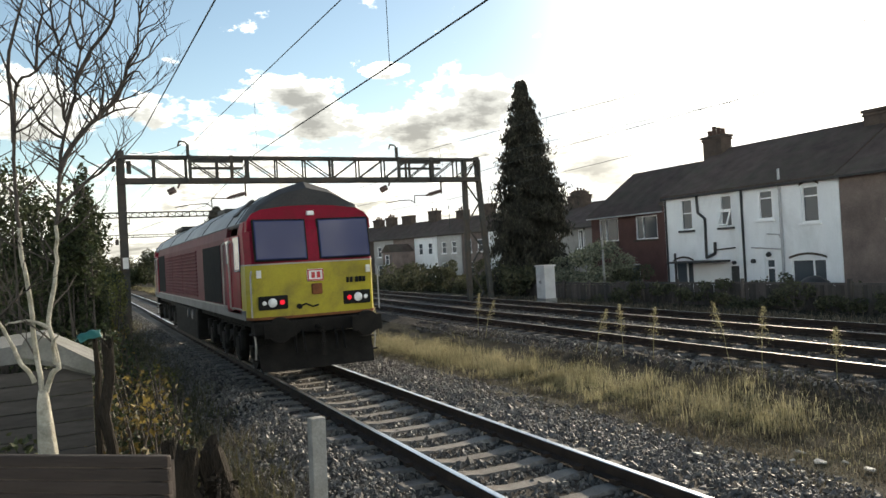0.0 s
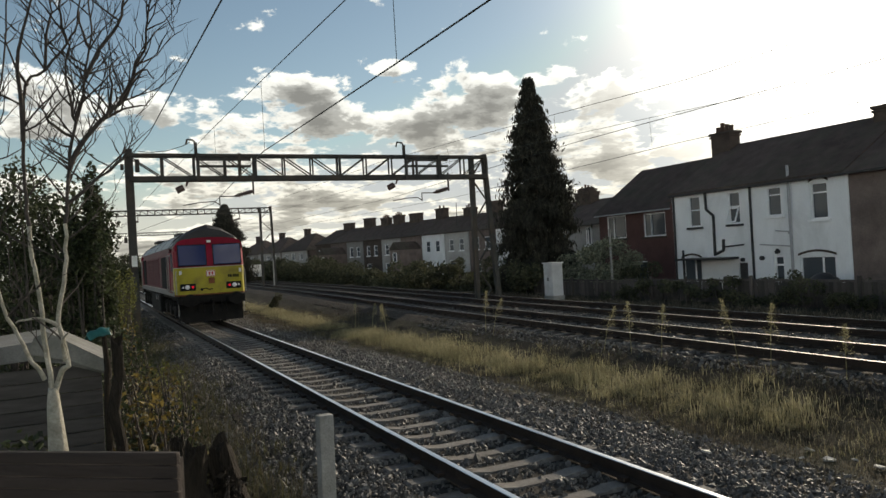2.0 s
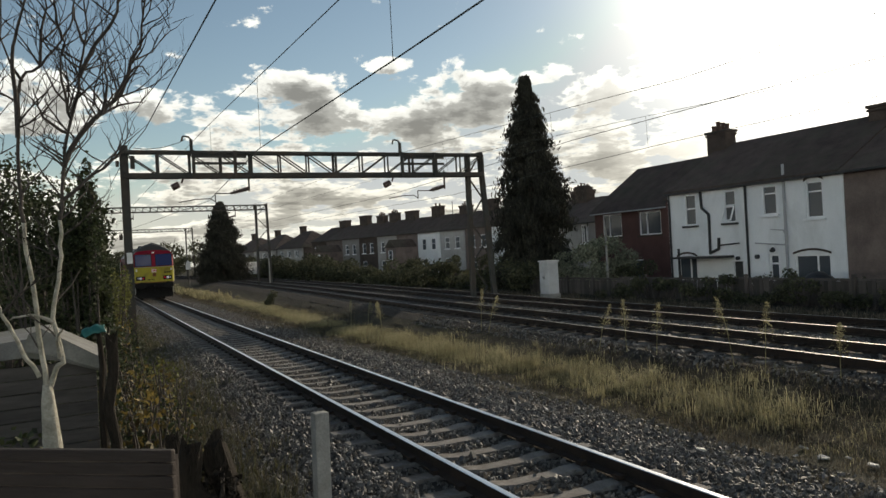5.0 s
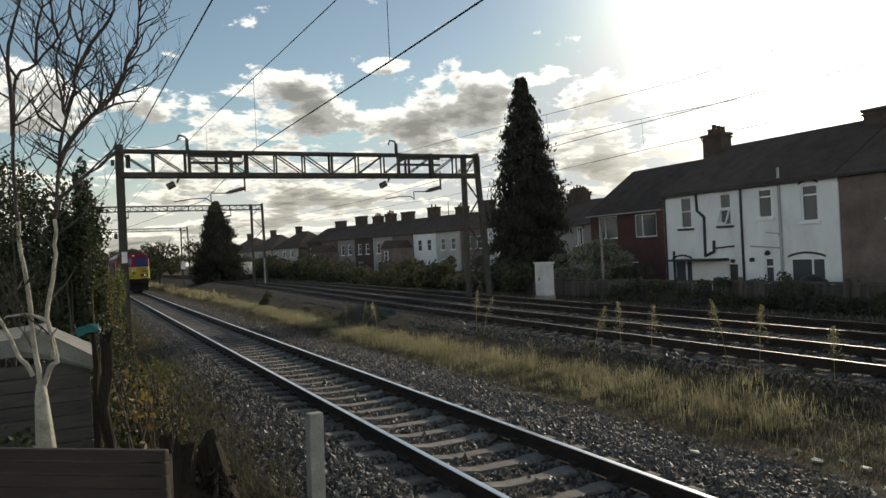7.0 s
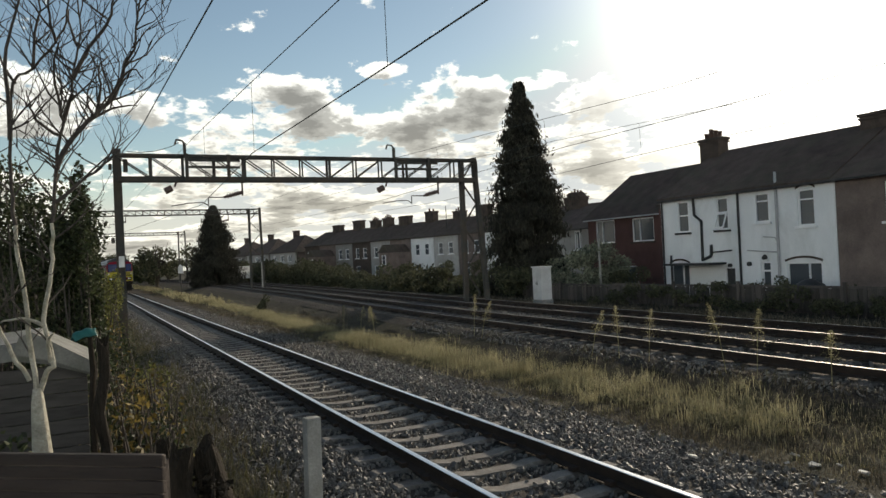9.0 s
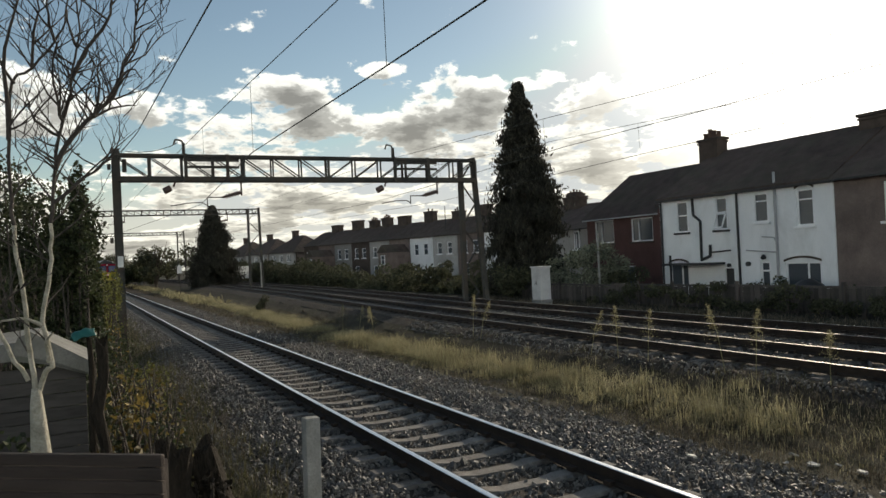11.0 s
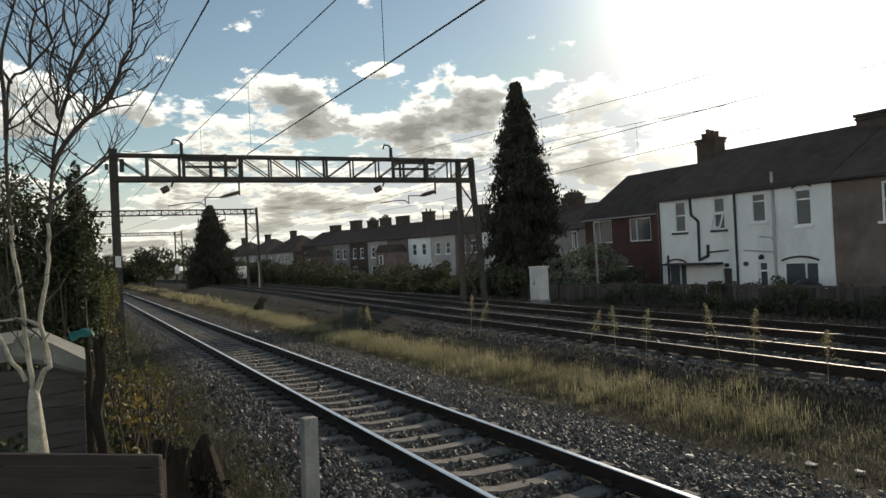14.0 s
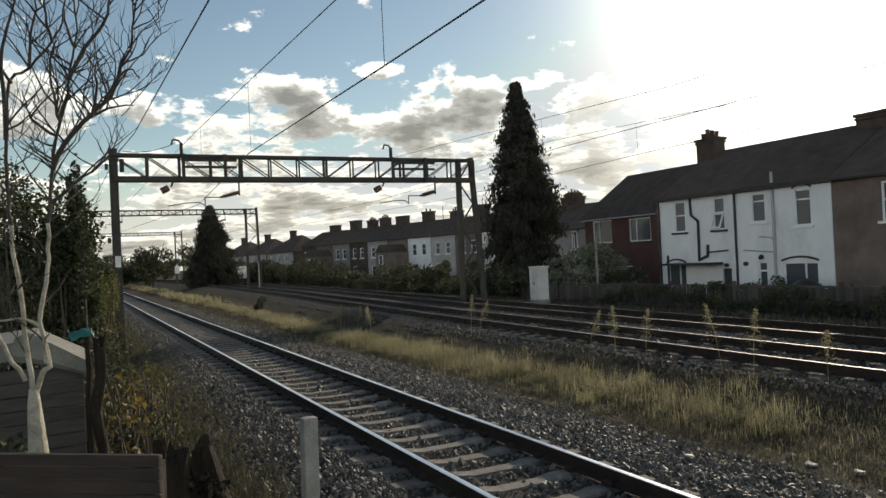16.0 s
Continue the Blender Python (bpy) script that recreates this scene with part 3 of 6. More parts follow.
concrete_sleeper = sleeper_mesh("sleeper", M["sleeper"])
oily_sleeper = sleeper_mesh("sleeper", M["dark_sleeper"])
make_track("single near railway track on pale concrete sleepers in grey ballast", NEAR_LEFT, 0.0, near_shift, M["sleeper"], 3.05, 110, 0.645, concrete_sleeper, 0.0)
make_track("far railway track with rusty rails on dark sleepers", FAR_RAILS[0], FAR_Z, far_shift, M["dark_sleeper"], 2.0, 90, 0.66, oily_sleeper, -0.015)
make_track("far railway track beside the garden fences", FAR_RAILS[2], FAR_Z, far_shift, M["dark_sleeper"], 4.0, 90, 0.66, oily_sleeper, -0.015)


def make_stones():
    rng = np.random.default_rng(11)
    cube = np.array([[-1, -1, -0.7], [1, -1, -0.8], [1, 1, -0.7], [-1, 1, -0.8], [-0.6, -0.7, 0.7], [0.7, -0.5, 0.6], [0.5, 0.7, 0.8], [-0.7, 0.5, 0.6]]) * 0.5
    quads = np.array([[0, 3, 2, 1], [4, 5, 6, 7], [0, 1, 5, 4], [1, 2, 6, 5], [2, 3, 7, 6], [3, 0, 4, 7]])
    spots = []
    for x0, x1, y0, y1, per in ((1.0, 2.95, 4.5, 13, 600), (1.3, 2.95, 13, 26, 290), (1.6, 2.95, 26, 48, 70), (5.45, 7.0, 34, 55, 40), (2.9, 5.5, 22, 40, 25), (2.9, 5.5, 4.5, 12, 300), (2.9, 5.5, 12, 22, 150), (5.45, 7.4, 3.5, 11, 520), (5.45, 7.4, 11, 20, 300),
                                (5.45, 7.3, 20, 34, 90), (9.9, 10.6, 5, 24, 150), (11.1, 12.4, 6, 24, 70), (12.6, 14.4, 6, 27, 110), (14.6, 15.9, 8, 27, 50), (16.1, 17.6, 9, 30, 70)):
        n = int((x1 - x0) * (y1 - y0) * per)
        spots.append(np.stack([rng.uniform(x0, x1, n), rng.uniform(y0, y1, n)], 1))
    xy = np.concatenate(spots)
    keep = xy[:, 0] > 1.40 + 0.010 * xy[:, 1] + 0.16 * np.sin(xy[:, 1] * 2.1) + rng.normal(0, 0.16, len(xy))
    for x in (NEAR_LEFT, NEAR_LEFT + GAUGE):
        keep &= np.abs(xy[:, 0] - x) > 0.09
    # sleepers stay bare
    ph = ((xy[:, 1] - 3.05 + 0.3225) % 0.645) - 0.3225
    on = (np.abs(xy[:, 0] - NEAR_MID) < 1.25) & (np.abs(ph) < 0.15)
    keep &= ~(on & (rng.uniform(size=len(xy)) > 0.03))
    xy = xy[keep]
    n = len(xy)
    z = np.array([ground_z(x, y) for x, y in xy])
    size = rng.gamma(8, 0.0045, n)
    ang = rng.uniform(0, 6.28, n)
    tilt = rng.normal(0, 0.5, (n, 2))
    v = cube[None] * (rng.uniform(0.65, 1.25, (n, 1, 3)) * size[:, None, None]) + rng.normal(0, 0.09, (n, 8, 3)) * size[:, None, None]
    v[:, :, 2] += v[:, :, 0] * tilt[:, 0:1] + v[:, :, 1] * tilt[:, 1:2]
    c, s = np.cos(ang)[:, None], np.sin(ang)[:, None]
    w = np.stack([v[:, :, 0] * c - v[:, :, 1] * s + xy[:, 0:1], v[:, :, 0] * s + v[:, :, 1] * c + xy[:, 1:2], v[:, :, 2] + (z + size * 0.28)[:, None]], 2)
    faces = (np.arange(n)[:, None, None] * 8 + quads[None]).reshape(-1, 4)
    ob = new("ballast_stones", mesh_from("ballast_stones", w.reshape(-1, 3).tolist(), faces.tolist(), M["stone"]))
    tagged(ob, "loose grey crushed stones of the track ballast", "gravel", kind="stuff")


make_stones()

# ---- overhead line ----


def make_gantry(y, x0, x1, low, high, base, label, bays=16, right_legs=0.8, drops=(), simple=False, lean=0.0):
    """A lattice portal across the tracks. drops: x of each registration arm."""
    top = thing("overhead_gantry", pose(0, y, 0), label, "gantry", "overhead line gantries")
    d = 0.0 if simple else 0.2
    bm = bmesh.new()
    w = 0.30 if not simple else 0.26
    box(bm, (x0, 0, (high + base) / 2 + 0.1), (w, w * 0.6, high - base + 0.2), bevel=0.012)
    for s in (-1, 1):
        box(bm, (x0 + s * w * 0.45, 0, (high + base) / 2), (0.03, w * 0.9, high - base))
    mast = part("mast", bm, M["steel"], top, "riveted steel mast")
    if not simple:
        for z in (base + 2.2, base + 4.0, high - 0.5):
            part("bracket", box(bmesh.new(), (x0 - 0.24, 0.02, z), (0.12, 0.2, 0.22), bevel=0.02), M["steel"], mast)
        part("bracket", box(bmesh.new(), (x0 + 0.30, 0, high - 0.45), (0.16, 0.2, 0.5), bevel=0.03), M["steel"], mast)
        bm = bmesh.new()
        box(bm, (x0 + 0.02, -0.150, 2.68), (0.20, 0.016, 0.42), bevel=0.004)
        part("number_plate_panel", bm, M["white_paint"], mast, "small white sign panel")
    for s in ((-d, d) if d else (0.0,)):
        bm = bmesh.new()
        box(bm, ((x0 + x1) / 2, s, high - 0.06), (x1 - x0, 0.09, 0.12), bevel=0.006)
        part("top_chord", bm, M["steel"], top)
        bm = bmesh.new()
        box(bm, ((x0 + x1) / 2, s, low + 0.10), (x1 - x0, 0.10, 0.20 if not simple else 0.12), bevel=0.006)
        part("bottom_chord", bm, M["steel"], top)
        step = (x1 - x0) / bays
        for i in range(bays):
            a, b = x0 + i * step, x0 + (i + 1) * step
            if i < bays / 2:
                p, q = (a, s, high - 0.1), (b, s, low + 0.15)
            else:
                p, q = (a, s, low + 0.15), (b, s, high - 0.1)
            bm = beam(bmesh.new(), p, q, 0.065, 0.04)
            part("diagonal", bm, M["steel"], top)
            bm = beam(bmesh.new(), (b, s, low + 0.1), (b, s, high - 0.08), 0.06 if i % 3 else 0.10, 0.05)
            part("upright", bm, M["steel"], top)
    if d:
        bm = bmesh.new()
        for i in range(bays + 1):
            x = x0 + i * (x1 - x0) / bays
            beam(bm, (x, -d, low + 0.2), (x, d, low + 0.2), 0.05)
            beam(bm, (x, -d, high - 0.03), (x, d, high - 0.03), 0.05)
        part("cross_tie", bm, M["steel"], top)
    # twin lattice leg on the far side
    bm = bmesh.new()
    beam(bm, (x1 - right_legs, 0, base), (x1 - right_legs + 0.04, 0, high), 0.22, 0.2)
    part("leg", bm, M["steel"], top)
    bm = bmesh.new()
    beam(bm, (x1 + 0.12 + lean, 0, base), (x1 - 0.05, 0, high + 0.08), 0.22, 0.2)
    part("leg", bm, M["steel"], top)
    n = 7
    for i in range(n):
        za, zb = base + (high - base) * i / n, base + (high - base) * (i + 1) / n
        xa, xb = x1 - right_legs, x1
        if i % 2:
            xa, xb = xb, xa
        part("leg_brace", beam(bmesh.new(), (xa, 0, za), (xb, 0, zb), 0.06), M["steel"], top)
    for k, x in enumerate(drops):
        bm = bmesh.new()
        beam(bm, (x, -0.1, low - 0.55), (x, -0.1, low + 0.3), 0.06)
        if not simple:
            for z in (high - 0.15, high - 0.42):
                beam(bm, (x - 2.1, -0.36, z - 0.1), (x - 0.1, -0.36, z - 0.1), 0.08, 0.1)
            for xx in (x - 2.15, x - 0.55):
                beam(bm, (xx, -0.36, low), (xx, -0.36, high), 0.12, 0.1)
            beam(bm, (x - 2.2, -0.3, high - 0.1), (x - 2.2, -0.3, high + 0.42), 0.11)
            pipe_run(bm, [(x - 2.2, -0.3, high + 0.4), (x - 2.28, -0.3, high + 0.52), (x - 2.5, -0.3, high + 0.55), (x - 2.56, -0.3, high + 0.35)], 0.035)
        part("drop_post", bm, M["steel"], top)
        bm = rod(bmesh.new(), (x, -0.1, low - 0.42), (x - 0.75, -0.1, low - 0.62), 0.075, 0.05, 10)
        for i in range(5):
            f = 0.2 + i * 0.14
            rod(bm, (x - 0.75 * f, -0.1, low - 0.42 - 0.2 * f), (x - 0.75 * f - 0.03, -0.1, low - 0.428 - 0.2 * f), 0.10, seg=10)
        part("insulator", bm, M["insulator"], top, "ribbed brown insulator")
        bm = pipe_run(bmesh.new(), [(x - 0.75, -0.1, low - 0.62), (x - 1.35, -0.1, low - 0.62), (x - 1.35, -0.1, low - 0.98)], 0.022)
        pipe_run(bm, [(x - 1.35, -0.1, low - 0.95), (x - 1.55, -0.1, low - 0.82), (x - 2.1, -0.1, low - 0.84), (x - 2.75, -0.1, low - 0.95)], 0.02)
        part("registration_arm", bm, M["steel"], top)
        if not simple:
            bm = rod(bmesh.new(), (x - 2.55, -0.2, low - 0.02), (x - 2.62, -0.2, low - 0.2), 0.04)
            rod(bm, (x - 2.72, -0.2, low - 0.25), (x - 2.98, -0.2, low - 0.38), 0.13, 0.13, 10)
            part("suspension_insulator", bm, M["insulator"], top)
    return top


make_gantry(31.0, 1.5, 17.0, 5.72, 6.80, -0.5, "weathered steel lattice gantry spanning all the tracks", 13, 0.75, (6.15, 15.0), lean=0.3)
make_gantry(72.0, 1.15, 15.9, 7.15, 7.75, -0.5, "slender distant steel gantry over the tracks", 24, 1.1, (4.0, 12.9), simple=True)
make_gantry(130.0, 1.6, 16.2, 7.9, 8.5, -0.5, "thin far-off gantry against the sky", 24, 1.1, (6.0,), simple=True)


def make_wire(points, r, label, steps=10, sag=0.0, material=None):
    pts = []
    for a, b in zip(points, points[1:]):
        for i in range(steps):
            f = i / steps
            p = Vector(a).lerp(Vector(b), f)
            p.z -= sag * 4 * f * (1 - f)
            pts.append((tuple(p), r))
    pts.append((tuple(points[-1]), r))
    v, f = tube_data([pts], 5)
    tagged(new("overhead_wire", mesh_from("overhead_wire", v, f, material or M["wire"])), label, "wire", "overhead wires")


make_wire([(2.3, -16, 6.65), (2.27, 13.2, 6.9), (2.20, 20, 7.03), (2.09, 28, 7.11), (1.75, 31, 6.92), (1.3, 72, 7.8), (1.7, 130, 8.5)], 0.016, "thick dark feeder wire tied to the gantry mast")
make_wire([(3.6, -16, 6.4), (3.6, 2, 6.04), (3.6, 10.46, 6.13), (3.6, 16.43, 6.33), (3.62, 24.15, 6.59), (3.72, 31, 6.84), (3.3, 72, 7.1), (4.0, 130, 8.0)], 0.009, "thin catenary wire above the near track")
make_wire([(3.6, -16, 4.62), (3.60, 8.7, 4.72), (3.6, 16.8, 4.80), (4.55, 31, 4.82), (3.2, 72, 5.6), (4.2, 130, 6.6)], 0.011, "contact wire over the near track")
for y, low, high in ((1.2, 4.69, 6.055), (8.7, 4.72, 6.11), (16.6, 4.80, 6.335), (23.5, 4.81, 6.57)):
    make_wire([(3.60, y, low), (3.60, y, high)], 0.005, "thin dropper between the near track's wires", 1)
make_wire([(1.85, 30.7, 6.86), (2.6, 30.6, 6.84), (3.3, 30.65, 7.02), (3.75, 30.7, 7.25)], 0.014, "slack jumper cable looped along the gantry top", 4, 0.03)
for left in (FAR_RAILS[0], FAR_RAILS[2]):
    mid = left + 0.75
    make_wire([(mid, -16, 6.5), (mid, 4, 5.75), (mid, 12, 5.68), (mid, 17, 5.9), (mid + 0.2, 31, 6.5), (mid + 2.6, 72, 7.6), (mid + 3.0, 130, 8.0)], 0.007, "thin catenary wire above a far track", 10)
    make_wire([(mid, -16, 5.0), (mid, 16, 5.0), (mid + 0.6, 31, 4.9), (mid + 2.6, 72, 5.7), (mid + 3.0, 130, 6.6)], 0.008, "contact wire over a far track", 10)
    for y, high in ((10.0, 5.70), (17.0, 5.9), (24.0, 6.2)):
        make_wire([(mid + max(y - 16, 0) * 0.04, y, 5.0 - max(y - 16, 0) * 0.0067), (mid + max(y - 17, 0) * 0.014, y, high)], 0.004, "thin dropper between a far track's wires", 1)

# ---- locomotive ----
SIDE = 1.32
BODY = [(-SIDE, 1.30), (-SIDE, 2.94), (-1.28, 3.18), (-1.04, 3.50), (-0.52, 3.82), (0.0, 3.98), (0.52, 3.82), (1.04, 3.50), (1.28, 3.18), (SIDE, 2.94), (SIDE, 1.30)]
LENGTH = 21.0


def make_cab_end(loco, flip):
    """One driving end. Built at the tail; flip turns it to the other end."""
    turn = pose(0, LENGTH, 0, 0, 0, 180) if flip else Matrix.Identity(4)

    def put(name, bm, mat, parent=None, label="", smooth=False):
        if parent is None:
            bm.transform(turn)
        return part(name, bm, mat, parent or loco, label, smooth)

    # sloping front: bottom at y 0.10, sill of the windows at 0.10, top at 0.42
    bm = bmesh.new()
    lower = [(-1.22, 0.16), (-0.6, 0.07), (0.0, 0.05), (0.6, 0.07), (1.22, 0.16), (1.32, 0.36), (1.32, 0.85), (-1.32, 0.85), (-1.32, 0.36)]
    loft(bm, [[(x, y, 1.26) for x, y in lower], [(x, y, 2.32) for x, y in lower]])
    front = put("yellow_end", bm, M["yellow"], None, "yellow warning panel of the cab front")
    bm = bmesh.new()
    up = [(-1.22, 0.17), (-0.6, 0.08), (0.0, 0.06), (0.6, 0.08), (1.22, 0.17), (1.32, 0.37), (1.32, 0.85), (-1.32, 0.85), (-1.32, 0.37)]
    top = [(-1.21, 0.32), (-0.6, 0.25), (0.0, 0.23), (0.6, 0.25), (1.21, 0.32), (1.29, 0.46), (1.29, 0.85), (-1.29, 0.85), (-1.29, 0.46)]
    loft(bm, [[(x, y, 2.324) for x, y in up], [(x, y + 0.1, 2.98) for x, y in up], [(x, y, 3.16) for x, y in top]])
    arch = [(-1.285, 2.98), (-1.27, 3.18), (-1.17, 3.32), (-1.0, 3.40), (-0.52, 3.46), (0.0, 3.48), (0.52, 3.46), (1.0, 3.40), (1.17, 3.32), (1.27, 3.18), (1.285, 2.98)]
    slab(bm, arch, 0.24, 0.86, "y")
    put("cab_surround", bm, M["red"], None, "red upper cab front")
    bm = bmesh.new()
    band = [(x * 1.006, y - 0.008) for x, y in lower]
    loft(bm, [[(x, y, 2.305) for x, y in band], [(x, y, 2.332) for x, y in band]])
    put("cream_line", bm, M["pale_board"])
    # sooty panel that slopes back from the arch to the roof's peak
    bm = bmesh.new()
    front_edge = [(-1.262, 0.245, 3.185), (-1.0, 0.245, 3.405), (-0.52, 0.245, 3.465), (0.0, 0.245, 3.485), (0.52, 0.245, 3.465), (1.0, 0.245, 3.405), (1.262, 0.245, 3.185)]
    mid_edge = [(x * 0.5 + bx * 0.5, 0.36, z * 0.3 + bz * 0.7 + 0.01) for (x, y, z), (bx, bz) in zip(front_edge, BODY[2:9])]
    back_edge = [(bx, 0.62, bz + 0.018) for bx, bz in BODY[2:9]]
    roof_edge = [(bx, 1.0, bz + 0.018) for bx, bz in BODY[2:9]]
    rows = [[bm.verts.new(p) for p in r] for r in (front_edge, mid_edge, back_edge, roof_edge)]
    for a, b in zip(rows, rows[1:]):
        for i in range(len(a) - 1):
            bm.faces.new((a[i], a[i + 1], b[i + 1], b[i]))
    bmesh.ops.recalc_face_normals(bm, faces=bm.faces[:])
    bmesh.ops.solidify(bm, geom=bm.faces[:], thickness=0.025)
    put("cab_roof", bm, M["loco_cap"], None, "dark sooty sloping cab roof")
    # windscreens
    for s in (-1, 1):
        tilt = Matrix.Rotation(radians(-9), 4, "X") @ Matrix.Rotation(radians(s * -3.5), 4, "Z")
        bm = box(bmesh.new(), (s * 0.655, 0.125, 2.785), (1.09, 0.07, 0.85), bevel=0.034, turn=tilt)
        put("windscreen_frame", bm, M["black"], None, "black rubber windscreen frame")
        bm = box(bmesh.new(), (s * 0.655, 0.105, 2.785), (1.03, 0.05, 0.79), bevel=0.024, turn=tilt)
        put("windscreen", bm, M["screen"], None, "dark windscreen with the sky's reflected blue painted in")
        bm = bmesh.new()
        beam(bm, (s * 0.30, 0.075, 2.42), (s * 0.48, 0.13, 2.85), 0.014)
        put("wiper", bm, M["black"])
        # lamp cluster
        bm = box(bmesh.new(), (s * 0.86, 0.075, 1.56), (0.58, 0.07, 0.27), bevel=0.03)
        lamp = put("lamp_cluster", bm, M["black"], None, "black lamp housing")
        for name, mat, dx, r in (("headlight", M["lamp_glass"], 0.02, 0.095), ("tail_light", M["tail"] if not flip else M["logo_red"], -0.17, 0.052), ("marker_light", M["lamp_glass"], 0.18, 0.045)):
            bm = rod(bmesh.new(), (s * (0.86 + dx), 0.05, 1.56), (s * (0.86 + dx), 0.025, 1.56), r, r * 0.9, 14)
            bm.transform(turn)
            part(name, bm, mat, lamp, "glowing red tail lamp" if name == "tail_light" and not flip else "", True)
        # buffers
        bm = rod(bmesh.new(), (s * 0.865, 0.15, 1.06), (s * 0.865, -0.42, 1.06), 0.11, seg=14)
        rod(bm, (s * 0.865, -0.42, 1.06), (s * 0.865, -0.47, 1.06), 0.25, 0.24, 20)
        box(bm, (s * 0.865, -0.445, 1.06), (0.62, 0.045, 0.30), bevel=0.02)
        put("buffer", bm, M["under"], None, "oval black buffer", False)
        bm = box(bmesh.new(), (s * 1.12, 0.06, 2.13), (0.09, 0.05, 0.15), bevel=0.008)
        put("warning_label", bm, M["white_paint"], None, "small white warning label")
        bm = pipe_run(bmesh.new(), [(s * 1.27, 0.02, 2.2), (s * 1.3, -0.02, 2.1), (s * 1.3, -0.02, 1.3)], 0.016)
        put("handrail", bm, M["pale_board"], None, "pale handrail")
        bm = pipe_run(bmesh.new(), [(s * 1.23, 0.2, 1.1), (s * 1.23, 0.12, 0.75), (s * 1.23, 0.2, 0.45)], 0.02)
        put("step_rail", bm, M["pale_board"], None, "pale step rail")
        for z in (0.45, 0.72, 0.95):
            put("cab_step", box(bmesh.new(), (s * 1.12, 0.32, z), (0.34, 0.3, 0.03)), M["under"])
    bm = box(bmesh.new(), (0, 0.04, 3.31), (0.15, 0.10, 0.09), bevel=0.02)
    bm.transform(Matrix.Translation((0, 0.17, 0)))
    put("top_headlight", bm, M["lamp_glass"], None, "small headlight over the windows")
    # badge, numbers, coupling
    badge = put("badge", box(bmesh.new(), (0.0, 0.04, 2.06), (0.34, 0.03, 0.24), bevel=0.02), M["white_paint"], None, "white square badge with a red border")
    bm = bmesh.new()
    for c, s_ in (((0.0, 0.022, 2.16), (0.32, 0.01, 0.022)), ((0.0, 0.022, 1.96), (0.32, 0.01, 0.022)), ((-0.152, 0.022, 2.06), (0.022, 0.01, 0.2)), ((0.152, 0.022, 2.06), (0.022, 0.01, 0.2)),
                  ((-0.05, 0.022, 2.06), (0.07, 0.01, 0.12)), ((0.06, 0.022, 2.06), (0.07, 0.01, 0.12))):
        box(bm, c, s_)
    bm.transform(turn)
    part("badge_mark", bm, M["logo_red"], badge)
    for x in (0.68, 0.76, 0.88, 0.96, 1.04):
        put("lettering_bar", box(bmesh.new(), (x, 0.08 + 0.05 * (x - 0.68), 1.92), (0.055, 0.03, 0.11)), M["black"], None, "short black bar of lettering")
    put("coupler_cover", box(bmesh.new(), (0.02, 0.035, 1.78), (0.22, 0.05, 0.22), bevel=0.03), M["rust"], None, "rust-brown socket cover")
    bm = pipe_run(bmesh.new(), [(-0.36, 0.05, 1.45), (-0.22, 0.03, 1.50), (-0.08, 0.04, 1.43), (0.04, 0.04, 1.46)], 0.016)
    rod(bm, (-0.36, 0.06, 1.46), (-0.36, -0.02, 1.45), 0.05, seg=10)
    put("brake_pipe", bm, M["under"], None, "dirty jumper hoses")
    bm = box(bmesh.new(), (0, 0.25, 1.06), (2.5, 0.4, 0.28), bevel=0.03)
    put("buffer_beam", bm, M["under"])
    bm = loft(bmesh.new(), [[(x * 1.004, y - 0.006, 1.235) for x, y in lower], [(x * 1.004, y - 0.006, 1.285) for x, y in lower]])
    put("skirt", bm, M["rust"], None, "grimy lip under the yellow panel")
    bm = bmesh.new()
    rod(bm, (0, 0.1, 1.02), (0, -0.3, 0.98), 0.06)
    for k in range(4):
        box(bm, (0, -0.3 - 0.01 * k, 0.90 - 0.11 * k), (0.10 if k % 2 else 0.05, 0.05 if k % 2 else 0.10, 0.15), bevel=0.015)
    put("coupling", bm, M["under"], None, "screw coupling hanging from its hook")
    bm = bmesh.new()
    loft(bm, [[(-1.2, 0.30, 0.88), (1.2, 0.30, 0.88), (1.2, 0.42, 0.88), (-1.2, 0.42, 0.88)], [(-1.15, 0.02, 0.22), (1.15, 0.02, 0.22), (1.15, 0.16, 0.22), (-1.15, 0.16, 0.22)]])
    put("snow_plough", bm, M["under"], None, "black snow plough under the buffer beam")
    for x in (-0.5, -0.32, 0.34, 0.5):
        bm = pipe_run(bmesh.new(), [(x, 0.05, 0.98), (x, -0.06, 0.85), (x + 0.03, -0.04, 0.55)], 0.025)
        put("air_hose", bm, M["black"])
    # cab side with its door and window
    for s in (-1, 1):
        bm = box(bmesh.new(), (s * 1.305, 1.62, 2.13), (0.06, 1.54, 1.62), bevel=0.01)
        put("cab_side", bm, M["red"], None, "red cab side")
        bm = box(bmesh.new(), (s * 1.338, 1.08, 2.55), (0.02, 0.62, 0.72), bevel=0.008)
        put("side_window", bm, M["screen"])
        bm = box(bmesh.new(), (s * 1.335, 2.05, 2.15), (0.03, 0.62, 1.55), bevel=0.008)
        door = put("cab_door", bm, M["red"], None, "red cab door")
        bm = box(bmesh.new(), (s * 1.352, 2.05, 2.62), (0.014, 0.4, 0.5), bevel=0.004)
        bm.transform(turn)
        part("door_window", bm, M["screen"], door)
        for y in (1.68, 2.45):
            bm = pipe_run(bmesh.new(), [(s * 1.33, y, 2.85), (s * 1.40, y, 2.8), (s * 1.40, y, 1.45), (s * 1.33, y, 1.4)], 0.018)
            put("door_handrail", bm, M["pale_board"], None, "pale door handrail")


